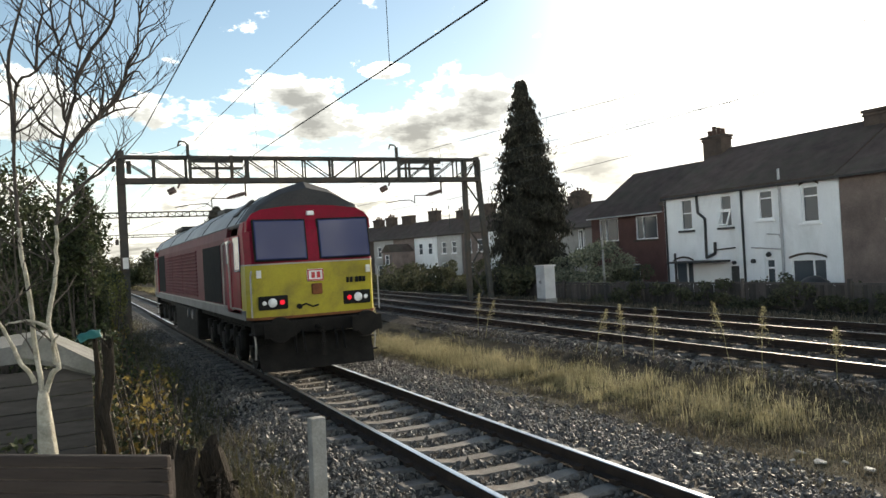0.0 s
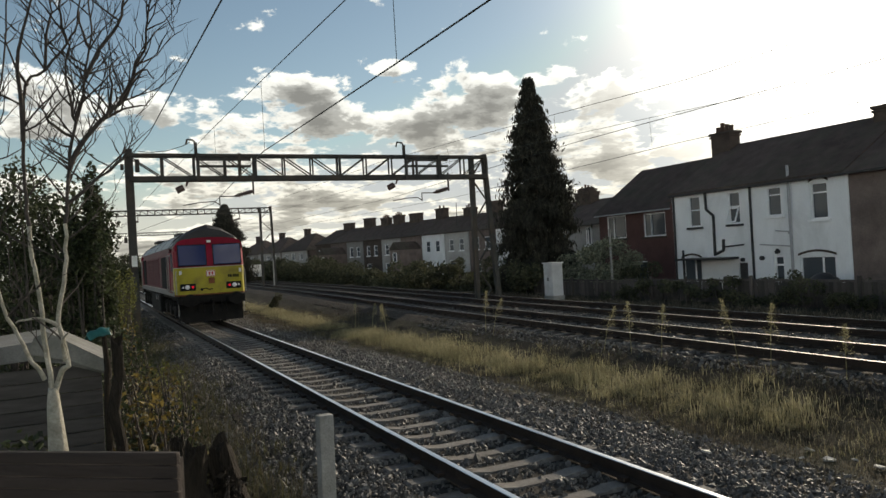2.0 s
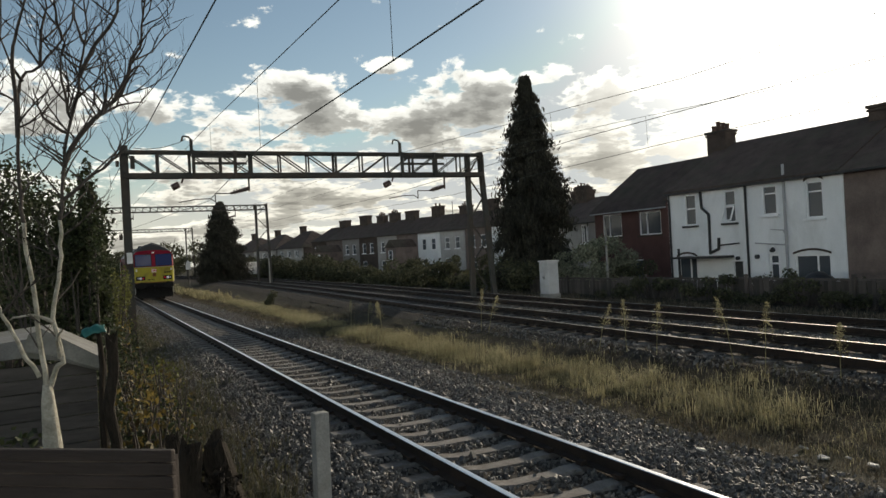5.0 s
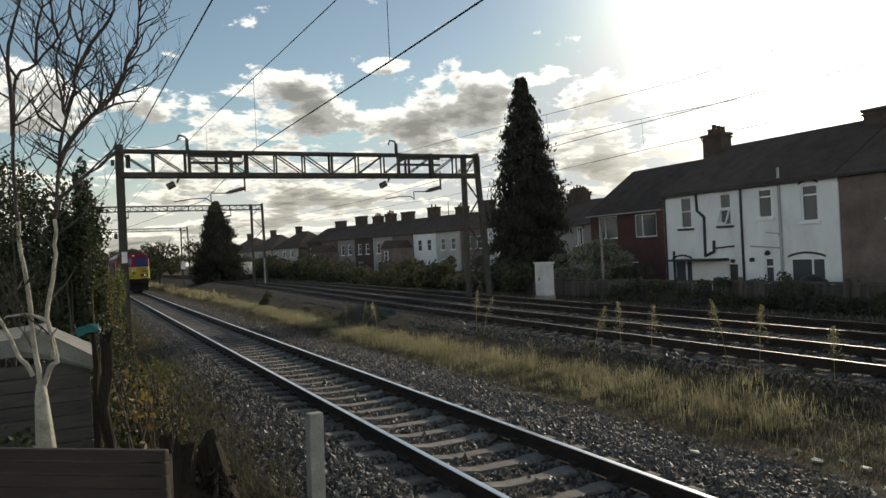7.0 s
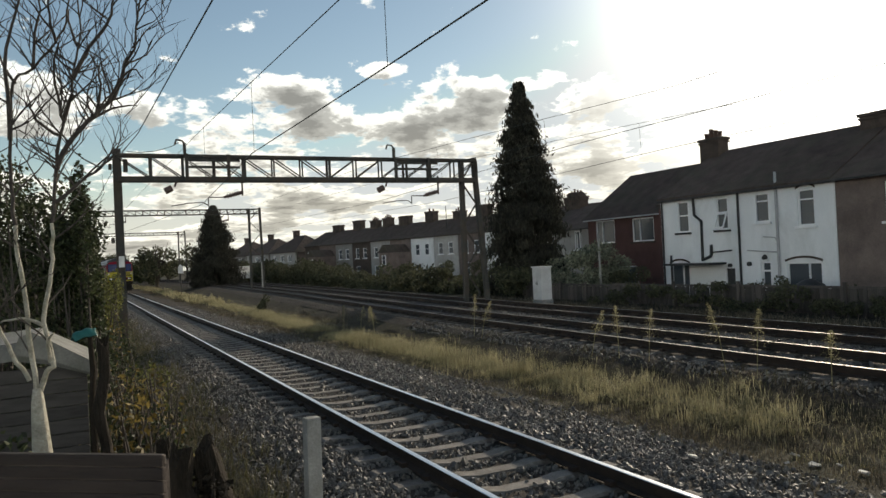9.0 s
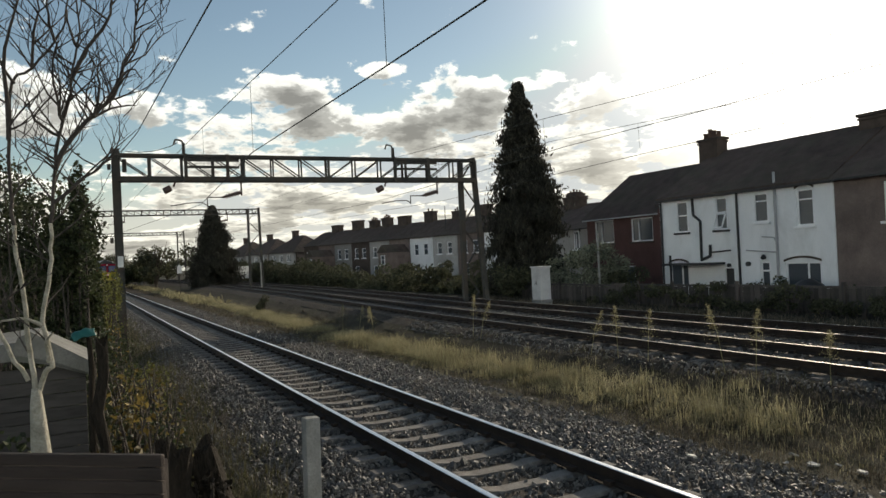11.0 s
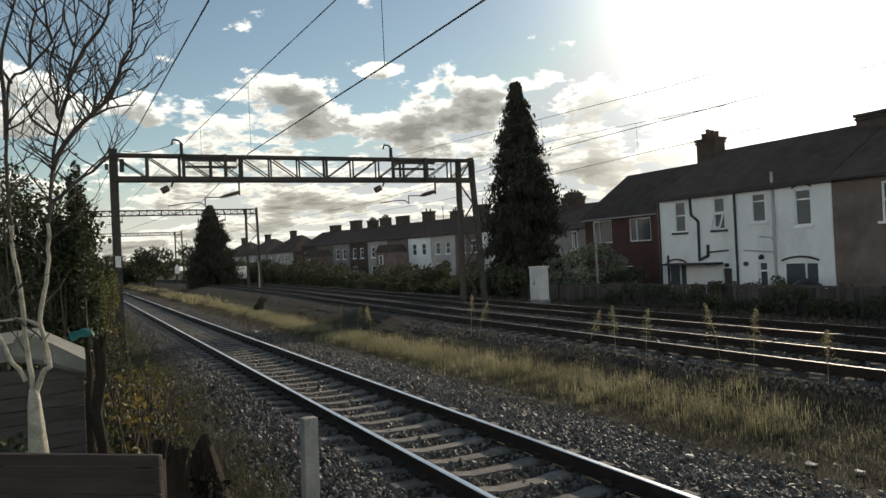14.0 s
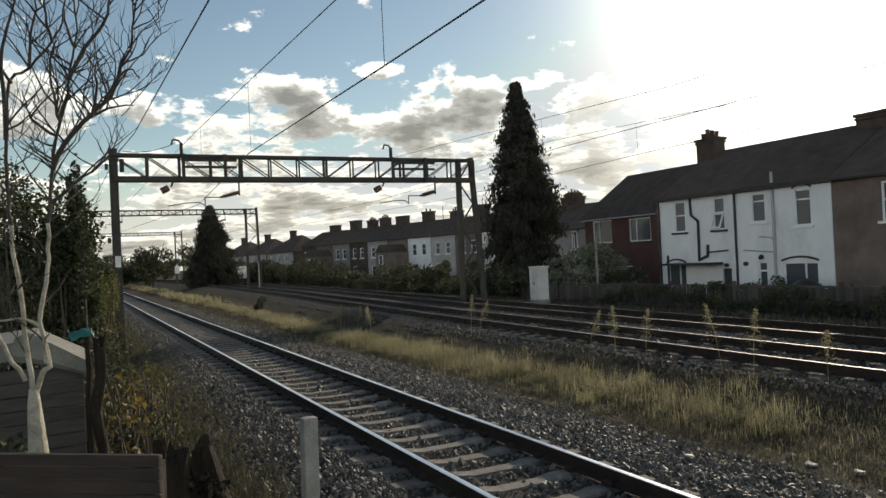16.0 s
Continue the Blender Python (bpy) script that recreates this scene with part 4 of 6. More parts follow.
def make_bogie(loco, y):
    bm = bmesh.new()
    for s in (-1, 1):
        box(bm, (s * 1.02, y, 0.72), (0.16, 4.6, 0.26), bevel=0.03)
        for k in (-1.85, 0, 1.85):
            box(bm, (s * 1.08, y + k, 0.55), (0.2, 0.42, 0.44), bevel=0.05)
            rod(bm, (s * 1.1, y + k - 0.42, 0.5), (s * 1.1, y + k - 0.42, 0.95), 0.09, seg=10)
            rod(bm, (s * 1.1, y + k + 0.42, 0.5), (s * 1.1, y + k + 0.42, 0.95), 0.09, seg=10)
        beam(bm, (s * 1.12, y - 1.5, 0.95), (s * 1.12, y - 0.7, 0.6), 0.07)
    box(bm, (0, y, 0.8), (1.9, 3.2, 0.3))
    bogie = part("bogie", bm, M["under"], loco, "grimy three-axle bogie")
    for k in (-1.85, 0, 1.85):
        for s in (-1, 1):
            bm = rod(bmesh.new(), (s * 0.69, y + k, 0.53), (s * 0.82, y + k, 0.53), 0.53, seg=28)
            rod(bm, (s * 0.66, y + k, 0.53), (s * 0.70, y + k, 0.53), 0.56, seg=28)
            part("wheel", bm, M["under"], bogie)


def make_loco():
    loco = thing("diesel_locomotive", pose(NEAR_MID, 14.7, 0), "red freight diesel locomotive with yellow ends and grey roof", "locomotive")
    bm = bmesh.new()
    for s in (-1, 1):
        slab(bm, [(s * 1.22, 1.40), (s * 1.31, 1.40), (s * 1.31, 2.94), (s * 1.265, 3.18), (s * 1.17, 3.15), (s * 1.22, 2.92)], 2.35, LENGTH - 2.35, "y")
    part("body_side", bm, M["dull_red"], loco, "dull red body side, darker than the cab")
    bm = bmesh.new()
    outer = BODY[2:9]
    inner = [(x * 0.96, z - 0.06) for x, z in outer][::-1]
    slab(bm, outer + inner, 0.64, LENGTH - 0.64, "y")
    part("body_roof", bm, M["loco_roof"], loco, "weathered light grey roof")
    for y in (1.27, 2.35, 6.1, 9.8, 14.2, 18.5):
        part("roof_seam", slab(bmesh.new(), [(x * 1.006, z + 0.012) for x, z in outer] + inner, y, y + 0.05, "y"), M["loco_cap"], loco)
    bm = box(bmesh.new(), (-0.96, 2.0, 3.56), (0.5, 0.42, 0.06), turn=Matrix.Rotation(radians(-42), 4, "Y"))
    part("roof_vent", bm, M["loco_cap"], loco, "dark roof vent")
    part("exhaust_hood", box(bmesh.new(), (0.0, 8.0, 3.92), (0.9, 1.3, 0.14), bevel=0.03), M["loco_cap"], loco)
    part("fan_hood", box(bmesh.new(), (0.0, 16.6, 3.90), (1.4, 2.6, 0.12), bevel=0.03), M["loco_cap"], loco)
    bm = box(bmesh.new(), (0, LENGTH / 2, 2.1), (2.4, LENGTH - 3.4, 1.5))
    part("inner_hull", bm, M["under"], loco)
    for s in (-1, 1):
        bm = bmesh.new()
        box(bm, (s * 1.30, LENGTH / 2, 1.32), (0.07, LENGTH - 0.9, 0.20), bevel=0.01)
        part("sill", bm, M["sill"], loco, "grey sill band along the underside")
        bm = box(bmesh.new(), (s * 1.318, LENGTH / 2, 1.435), (0.05, LENGTH - 1.6, 0.03))
        part("sill_line", bm, M["pale_board"], loco)
        bm = box(bmesh.new(), (s * 1.312, 4.55, 2.15), (0.03, 2.7, 1.35), bevel=0.008)
        part("engine_room_panel", bm, M["black"], loco, "black open equipment panel")
        for k, (y0, y1) in enumerate(((7.2, 10.4), (10.5, 13.2), (13.3, 15.4))):
            bm = bmesh.new()
            for i in range(13):
                box(bm, (s * 1.318, (y0 + y1) / 2, 1.58 + 0.1 * i), (0.05, y1 - y0, 0.045), turn=Matrix.Rotation(radians(s * 24), 4, "Y"))
            part("louvre", bm, M["dull_red"], loco, "bank of pale red louvres")
        bm = box(bmesh.new(), (s * 1.312, 17.3, 2.2), (0.03, 2.4, 1.4), bevel=0.008)
        part("radiator_grille", bm, M["black"], loco, "black radiator grille")
        bm = box(bmesh.new(), (s * 0.98, LENGTH / 2, 0.72), (0.62, 5.4, 0.9), bevel=0.1)
        part("fuel_tank", bm, M["under"], loco, "grimy underfloor fuel tank")
        bm = bmesh.new()
        for y in (8.6, 9.6):
            rod(bm, (s * 1.25, y, 0.98), (s * 1.33, y, 0.98), 0.13, seg=14)
        part("filler_cap", bm, M["sill"], loco, "pale round filler caps")
    bm = box(bmesh.new(), (0, LENGTH / 2, 1.2), (2.3, LENGTH - 1.2, 0.3))
    part("underframe", bm, M["under"], loco)
    make_cab_end(loco, False)
    make_cab_end(loco, True)
    make_bogie(loco, 4.2)
    make_bogie(loco, LENGTH - 4.2)
    return loco


loco = make_loco()

# ---- houses ----


def make_window(parent, y, z, w, h, x, panes="sash", sill=True, curtain=True, arch=False, open_pane=False):
    """A window in a wall that faces the track (towards -x). y, z: centre; x: wall face."""
    bm = bmesh.new()
    t = 0.07
    for c, s in (((x, y - w / 2 + t / 2, z), (0.10, t, h)), ((x, y + w / 2 - t / 2, z), (0.10, t, h)), ((x, y, z - h / 2 + t / 2), (0.10, w - 2 * t, t)), ((x, y, z + h / 2 - t / 2), (0.10, w - 2 * t, t))):
        box(bm, c, s)
    if panes == "sash":
        box(bm, (x, y, z + 0.06), (0.09, w - 2 * t, 0.06))
    elif panes == "top":
        box(bm, (x, y, z + h * 0.22), (0.09, w - 2 * t, 0.06))
    elif panes == "split":
        box(bm, (x, y - w * 0.13, z), (0.09, 0.06, h - 2 * t))
    elif panes == "pair":
        box(bm, (x, y + w * 0.16, z), (0.09, 0.06, h - 2 * t))
    elif panes == "triple":
        for k in (-0.2, 0.2):
            box(bm, (x, y + k * w, z), (0.09, 0.06, h - 2 * t))
    win = part("window", bm, M["frame_white"], parent, "white framed window")
    part("pane", box(bmesh.new(), (x + 0.02, y, z), (0.012, w - 2 * t, h - 2 * t)), M["pane"], win)
    if curtain:
        bm = bmesh.new()
        n = 14
        prof = [(y - w / 2 + t + (w - 2 * t) * i / n, x + 0.10 + 0.02 * (i % 2)) for i in range(n + 1)]
        rows = [[bm.verts.new((px, py, zz)) for py, px in prof] for zz in (z - h / 2 + t, z + h / 2 - t)]
        for i in range(n):
            bm.faces.new((rows[0][i], rows[0][i + 1], rows[1][i + 1], rows[1][i]))
        bmesh.ops.solidify(bm, geom=bm.faces[:], thickness=0.008)
        part("net_curtain", bm, M["curtain"], win, "pale net curtain")
    if open_pane:
        bm = bmesh.new()
        turn = Matrix.Rotation(radians(22), 4, "Y")
        hh = h * 0.45
        for c, s in (((0, -w / 2 + 0.1, 0), (0.05, 0.06, hh)), ((0, w / 2 - 0.1, 0), (0.05, 0.06, hh)), ((0, 0, -hh / 2), (0.05, w - 0.2, 0.06)), ((0, 0, hh / 2), (0.05, w - 0.2, 0.06))):
            box(bm, c, s)
        bm.transform(Matrix.Translation((x - 0.22, y, z - h * 0.22)) @ turn)
        part("open_casement", bm, M["frame_white"], win, "tilted open casement")
    if sill:
        part("sill", box(bmesh.new(), (x - 0.08, y, z - h / 2 - 0.06), (0.24, w + 0.24, 0.10), bevel=0.01), M["frame_white"] if sill is True else sill, win)
    if arch:
        bm = bmesh.new()
        n = 8
        pts = [(y + (w / 2 + 0.05) * (2 * i / n - 1), z + h / 2 + 0.02 + 0.16 * (1 - (2 * i / n - 1) ** 2)) for i in range(n + 1)]
        low = [(py, pz + 0.09) for py, pz in pts][::-1]
        slab(bm, pts + low, x - 0.135, x - 0.102, "x")
        part("arch", bm, M["slate"], win, "dark arched brick lintel")
    return win


def wall_with_holes(x, y0, y1, z0, z1, holes, thick=0.25):
    """A wall facing -x between y0 and y1, with rectangular openings (y, z, w, h) cut through."""
    bm = bmesh.new()
    ys = sorted({y0, y1, *[h[0] - h[2] / 2 for h in holes], *[h[0] + h[2] / 2 for h in holes]})
    zs = sorted({z0, z1, *[h[1] - h[3] / 2 for h in holes], *[h[1] + h[3] / 2 for h in holes]})
    gone = set()
    for i in range(len(ys) - 1):
        for j in range(len(zs) - 1):
            cy, cz = (ys[i] + ys[i + 1]) / 2, (zs[j] + zs[j + 1]) / 2
            if any(abs(cy - h[0]) < h[2] / 2 and abs(cz - h[1]) < h[3] / 2 for h in holes):
                gone.add((i, j))
    grid = {}

    def v(k, i, j):
        key = (k, i, j)
        if key not in grid:
            grid[key] = bm.verts.new((x + thick * k, ys[i], zs[j]))
        return grid[key]

    n, m = len(ys) - 1, len(zs) - 1
    solid = lambda i, j: 0 <= i < n and 0 <= j < m and (i, j) not in gone
    for i in range(n):
        for j in range(m):
            if not solid(i, j):
                continue
            for k in (0, 1):
                bm.faces.new([v(k, i, j), v(k, i + 1, j), v(k, i + 1, j + 1), v(k, i, j + 1)])
            if not solid(i - 1, j):
                bm.faces.new([v(0, i, j), v(1, i, j), v(1, i, j + 1), v(0, i, j + 1)])
            if not solid(i + 1, j):
                bm.faces.new([v(0, i + 1, j), v(1, i + 1, j), v(1, i + 1, j + 1), v(0, i + 1, j + 1)])
            if not solid(i, j - 1):
                bm.faces.new([v(0, i, j), v(1, i, j), v(1, i + 1, j), v(0, i + 1, j)])
            if not solid(i, j + 1):
                bm.faces.new([v(0, i, j + 1), v(1, i, j + 1), v(1, i + 1, j + 1), v(0, i + 1, j + 1)])
    bmesh.ops.recalc_face_normals(bm, faces=bm.faces[:])
    return bm


def make_chimney(parent, x, y, z0, z1, w, d, pots, mat=None):
    bm = box(bmesh.new(), (x, y, (z0 + z1) / 2), (d, w, z1 - z0))
    box(bm, (x, y, z1 - 0.18), (d + 0.12, w + 0.12, 0.10))
    box(bm, (x, y, z1 - 0.02), (d + 0.18, w + 0.18, 0.14), bevel=0.02)
    stack = part("chimney", bm, mat or M["soot"], parent, "sooty brick chimney stack")
    for i in range(pots):
        py = y + (i - (pots - 1) / 2) * (w / max(pots, 1)) * 0.95
        h = 0.38 + 0.10 * ((i * 7) % 3)
        bm = rod(bmesh.new(), (x, py, z1), (x, py, z1 + h), 0.13, 0.10, 10)
        rod(bm, (x, py, z1 + h - 0.08), (x, py, z1 + h), 0.13, 0.13, 10)
        part("chimney_pot", bm, M["clay"], stack)
    return stack


def roof_sheet(bm, y0, y1, xe, ze, xr, zr, thick=0.12):
    """One roof slope from the eaves (xe, ze) to the ridge (xr, zr)."""
    slab(bm, [(xe, ze), (xr, zr), (xr, zr + thick), (xe, ze + thick)], y0, y1, "y")


# white rendered pair of houses that backs on to the line
WX, HG = 27.5, -0.6


def make_white_house(y0, y1, holes, label):
    house = thing("terraced_house", pose(0, 0, 0), label, "house", "houses beside the line")
    part("wall", wall_with_holes(WX, y0 + 0.002, y1 - 0.002, HG, 4.70, holes), M["render_white"], house, "white painted rendered wall")
    bm = bmesh.new()
    box(bm, (31.5, y0 + 0.13, 2.0), (7.5, 0.24, 5.2))
    box(bm, (31.5, y1 - 0.13, 2.0), (7.5, 0.24, 5.2))
    box(bm, (35.4, (y0 + y1) / 2, 2.0), (0.25, y1 - y0, 5.2))
    part("side_wall", bm, M["brick_brown"], house)
    bm = bmesh.new()
    roof_sheet(bm, y0, y1, WX - 0.25, 4.62, 31.5, 7.15)
    roof_sheet(bm, y0, y1, 35.7, 4.62, 31.5, 7.15)
    part("roof", bm, M["slate"], house, "dark slate roof")
    bm = box(bmesh.new(), (WX - 0.20, (y0 + y1) / 2, 4.60), (0.12, y1 - y0, 0.10), bevel=0.02)
    part("gutter", bm, M["pipe"], house)
    part("floor_slab", box(bmesh.new(), (31.4, (y0 + y1) / 2, HG + 0.06), (7.0, y1 - y0 - 0.5, 0.1)), M["concrete"], house)
    return house


house = make_white_house(25.1, 30.15, [(28.55, 3.71, 0.78, 1.55), (26.0, 3.70, 0.72, 1.52), (28.95, 0.75, 1.30, 1.2), (25.68, 0.15, 0.55, 1.9)], "white rendered terraced house with black downpipes and an open window")
make_window(house, 28.55, 3.71, 0.78, 1.55, WX + 0.06, "sash", M["pipe"], False)
make_window(house, 26.0, 3.70, 0.72, 1.52, WX + 0.06, "sash", M["pipe"], False, open_pane=True)
make_window(house, 28.95, 0.75, 1.30, 1.2, WX + 0.1, "split", True, False, arch=True)
part("back_door", box(bmesh.new(), (WX + 0.12, 25.68, 0.15), (0.05, 0.55, 1.9), bevel=0.01), M["pipe"], house, "dark narrow back door")
bm = pipe_run(bmesh.new(), [(WX - 0.06, 27.78, 4.6), (WX - 0.06, 27.75, 3.75), (WX - 0.06, 27.3, 3.42), (WX - 0.06, 27.33, 1.50)], 0.065, 8)
pipe_run(bm, [(WX - 0.08, 27.33, 1.52), (WX - 0.08, 26.75, 1.72), (WX - 0.08, 26.72, 2.25)], 0.07, 8)
pipe_run(bm, [(WX - 0.08, 26.75, 1.88), (WX - 0.08, 25.5, 1.95)], 0.035, 8)
part("downpipe", bm, M["pipe"], house, "black cast-iron waste pipes")
part("downpipe", rod(bmesh.new(), (WX - 0.06, 30.0, 4.6), (WX - 0.06, 30.0, HG), 0.05), M["pipe"], house, "black downpipe")
bm = box(bmesh.new(), (WX - 0.6, 27.4, 1.35), (1.2, 3.0, 0.10), bevel=0.02)
box(bm, (WX - 0.6, 28.9, 0.6), (0.08, 0.08, 2.4))
part("lean_to_roof", bm, M["pipe"], house, "dark flat lean-to roof over the door")
part("boiler_flue", rod(bmesh.new(), (WX - 0.02, 25.62, 1.25), (WX - 0.14, 25.62, 1.25), 0.09, seg=12), M["pipe"], house)
make_chimney(house, 31.3, 29.95, 6.2, 7.95, 1.3, 0.75, 4)

house = make_white_house(20.12, 25.1, [(23.72, 3.80, 0.78, 1.30), (21.48, 3.64, 0.82, 1.54), (23.66, 0.40, 0.52, 2.0), (21.72, 0.72, 1.72, 1.25)], "white rendered terraced house with a grey downpipe")
make_window(house, 23.72, 3.80, 0.78, 1.30, WX + 0.06, "top", True, False)
make_window(house, 21.48, 3.64, 0.82, 1.54, WX + 0.1, "top", True, False, arch=True)
make_window(house, 21.72, 0.72, 1.72, 1.25, WX + 0.1, "split", True, False, arch=True)
bm = bmesh.new()
box(bm, (WX + 0.12, 23.66, -0.18), (0.05, 0.40, 0.80))
for c, s in (((WX + 0.1, 23.43, 0.40), (0.09, 0.07, 2.0)), ((WX + 0.1, 23.89, 0.40), (0.09, 0.07, 2.0)), ((WX + 0.1, 23.66, 1.36), (0.09, 0.4, 0.08)), ((WX + 0.1, 23.66, 0.98), (0.09, 0.4, 0.08)), ((WX + 0.1, 23.66, 0.2), (0.09, 0.4, 0.12))):
    box(bm, c, s)
door = part("back_door", bm, M["frame_white"], house, "white glazed back door")
part("door_pane", box(bmesh.new(), (WX + 0.13, 23.66, 0.80), (0.012, 0.4, 1.2)), M["pane"], door)
part("downpipe", rod(bmesh.new(), (WX - 0.06, 25.02, 4.6), (WX - 0.06, 25.02, HG), 0.055), M["pipe"], house, "black downpipe")
bm = rod(bmesh.new(), (WX - 0.07, 22.9, 5.3), (WX - 0.07, 22.9, HG), 0.06)
part("soil_pipe", bm, M["grey_pipe"], house, "grey soil pipe")
bm = pipe_run(bmesh.new(), [(WX - 0.05, 24.6, 1.92), (WX - 0.05, 23.0, 1.80)], 0.03)
pipe_run(bm, [(WX - 0.05, 23.7, 2.50), (WX - 0.05, 23.05, 2.44), (WX - 0.05, 23.0, 2.3)], 0.025)
part("waste_pipe", bm, M["grey_pipe"], house, "thin waste pipes")
part("wall_lamp", rod(bmesh.new(), (WX - 0.02, 23.66, 1.6), (WX - 0.16, 23.66, 1.55), 0.12, 0.08, 10), M["pipe"], house)
part("boiler_flue", rod(bmesh.new(), (WX - 0.02, 24.5, 1.30), (WX - 0.15, 24.5, 1.30), 0.10, seg=12), M["pipe"], house)
make_chimney(house, 31.3, 20.5, 6.4, 7.58, 1.5, 0.75, 0)


def make_brick_house(y0, y1, face, mat, label, holes, eaves, ridge, ridge_x, hip=0.0, kind="triple"):
    h = thing("brick_house", pose(0, 0, 0), label, "house", "houses beside the line")
    part("wall", wall_with_holes(face, y0 + 0.003, y1 - 0.003, HG, eaves, holes), mat, h)
    bm = bmesh.new()
    box(bm, ((face + ridge_x * 2 - face) / 2 + 0.2, y1 - 0.14, (eaves + HG) / 2), (2 * (ridge_x - face) - 0.6, 0.26, eaves - HG))
    box(bm, ((face + ridge_x * 2 - face) / 2 + 0.2, y0 + 0.14, (eaves + HG) / 2), (2 * (ridge_x - face) - 0.6, 0.26, eaves - HG))
    part("side_wall", bm, mat, h)
    bm = bmesh.new()
    a = [(face - 0.35, y0, eaves - 0.05), (face - 0.35, y1 + (0.3 if hip else 0), eaves - 0.05), (2 * ridge_x - face + 0.35, y1 + (0.3 if hip else 0), eaves - 0.05), (2 * ridge_x - face + 0.35, y0, eaves - 0.05)]
    v = [bm.verts.new(p) for p in a]
    r0, r1 = bm.verts.new((ridge_x, y0, ridge)), bm.verts.new((ridge_x, y1 - hip, ridge))
    for f in ((v[0], v[1], r1, r0), (v[1], v[2], r1), (v[2], v[3], r0, r1), (v[3], v[0], r0), (v[3], v[2], v[1], v[0])):
        bm.faces.new(f)
    bmesh.ops.recalc_face_normals(bm, faces=bm.faces[:])
    part("roof", bm, M["slate"], h, "dark tiled roof")
    part("gutter", box(bmesh.new(), (face - 0.34, (y0 + y1) / 2, eaves - 0.10), (0.10, y1 - y0, 0.08)), M["grey_pipe"] if kind == "pair" else M["pipe"], h)
    for (y, z, w, hh) in holes:
        make_window(h, y, z, w, hh, face + 0.08, kind, M["slate"] if kind == "pair" else True, True)
    return h


brick = make_brick_house(32.4, 39.7, 30.0, M["brick_red"], "red brick house with white windows and a hipped roof", [(37.95, 3.36, 1.85, 1.42), (34.45, 3.33, 1.87, 1.38), (36.0, 0.6, 1.6, 1.2)], 4.24, 7.18, 34.0, -0.3, "pair")
join = thing("brick_house", pose(0, 0, 0), "dark brick return wall and roof joining the white houses", "house", "houses beside the line")
part("wall", box(bmesh.new(), (31.2, 31.3, 1.9), (3.6, 2.2, 5.0)), M["brick_red"], join)
bm = bmesh.new()
roof_sheet(bm, 30.15, 32.6, WX + 1.9, 4.5, 33.4, 7.18)
part("roof", bm, M["slate"], join)
brown = make_brick_house(8.0, 20.11, WX + 0.02, M["brick_brown"], "unpainted brown brick terraced house", [(17.6, 3.6, 0.9, 1.5), (12.6, 3.6, 0.9, 1.5), (16.9, 0.7, 1.6, 1.3)], 4.70, 7.2, 31.5, 0.0, "sash")
make_chimney(brown, 31.3, 18.6, 6.4, 8.0, 1.3, 0.75, 3)
grey = make_brick_house(40.4, 53.0, 31.5, M["render_grey"], "small grey rendered house half hidden by a cypress", [(42.9, 3.0, 0.8, 1.3), (46.5, 2.9, 1.5, 1.1)], 3.85, 5.72, 35.5, 2.0)
make_chimney(grey, 35.4, 48.2, 5.2, 6.45, 2.0, 0.8, 0)
part("chimney_top", box(bmesh.new(), (35.4, 48.2, 6.68), (0.6, 1.3, 0.34), bevel=0.03), M["soot"], grey)


TERRACE_STACKS = [(119.4, 8.95, 0), (113.1, 9.3, 0), (108.3, 9.0, 4), (104.8, 9.15, 4), (100.4, 9.1, 0), (94.2, 9.3, 2), (88.2, 8.9, 4), (83.3, 9.3, 0), (78.0, 9.2, 3), (72.0, 9.2, 0), (68.0, 9.2, 4)]


def make_row_house(i, y, width, mat):
    """One house of the long terrace in the distance."""
    h = thing("terraced_house", pose(39.0 + (120 - y) * 0.215 - 3.5, y, HG, 0, 0, 12.1), "distant terraced house with a dark slate roof and sooty chimney", "house", "long distant terrace")
    holes = [(-1.0, 4.0, 0.95, 1.5), (1.1, 4.0, 0.95, 1.5), (1.0, 1.3, 1.2, 1.5)]
    part("wall", wall_with_holes(0.0, -width / 2, width / 2, 0, 5.65, holes), mat, h)
    bm = bmesh.new()
    roof_sheet(bm, -width / 2, width / 2, -0.3, 5.55, 4.0, 7.9)
    roof_sheet(bm, -width / 2, width / 2, 8.3, 5.2, 4.0, 7.9)
    part("roof", bm, M["slate"], h)
    part("back_wall", box(bmesh.new(), (8.0, 0, 2.6), (0.25, width, 5.2)), M["brick_brown"], h)
    for (yy, z, w, hh) in holes:
        make_window(h, yy, z, w, hh, 0.08, "sash", True, i % 3 != 0)
    for sy, sz, pots in TERRACE_STACKS:
        if abs(sy - y) <= width / 2:
            make_chimney(h, 4.0, sy - y, 7.2, sz, 1.9 if pots else 2.3, 0.9, pots)
    if i in (1, 6, 10):
        bm = box(bmesh.new(), (-1.8, -width / 4, 1.9), (3.6, width / 2 - 0.1, 3.8))
        ext = part("rear_extension", bm, mat, h)
        bm = bmesh.new()
        slab(bm, [(-width / 2, 3.8), (0.05, 3.8), (-width / 4, 4.9)], -3.8, 0.0, "x")
        part("extension_roof", bm, M["slate"], ext)
        make_window(ext, -width / 4, 2.8, 0.9, 1.3, -3.64, "sash", True, False)


for i in range(12):
    make_row_house(i, 66.5 + 5.0 * i, 5.0, (M["render_grey"], M["brick_brown"], M["render_white"], M["brick_brown"], M["render_grey"], M["render_white"], M["brick_brown"], M["render_grey"], M["soot"], M["render_grey"], M["brick_brown"], M["soot"])[i])


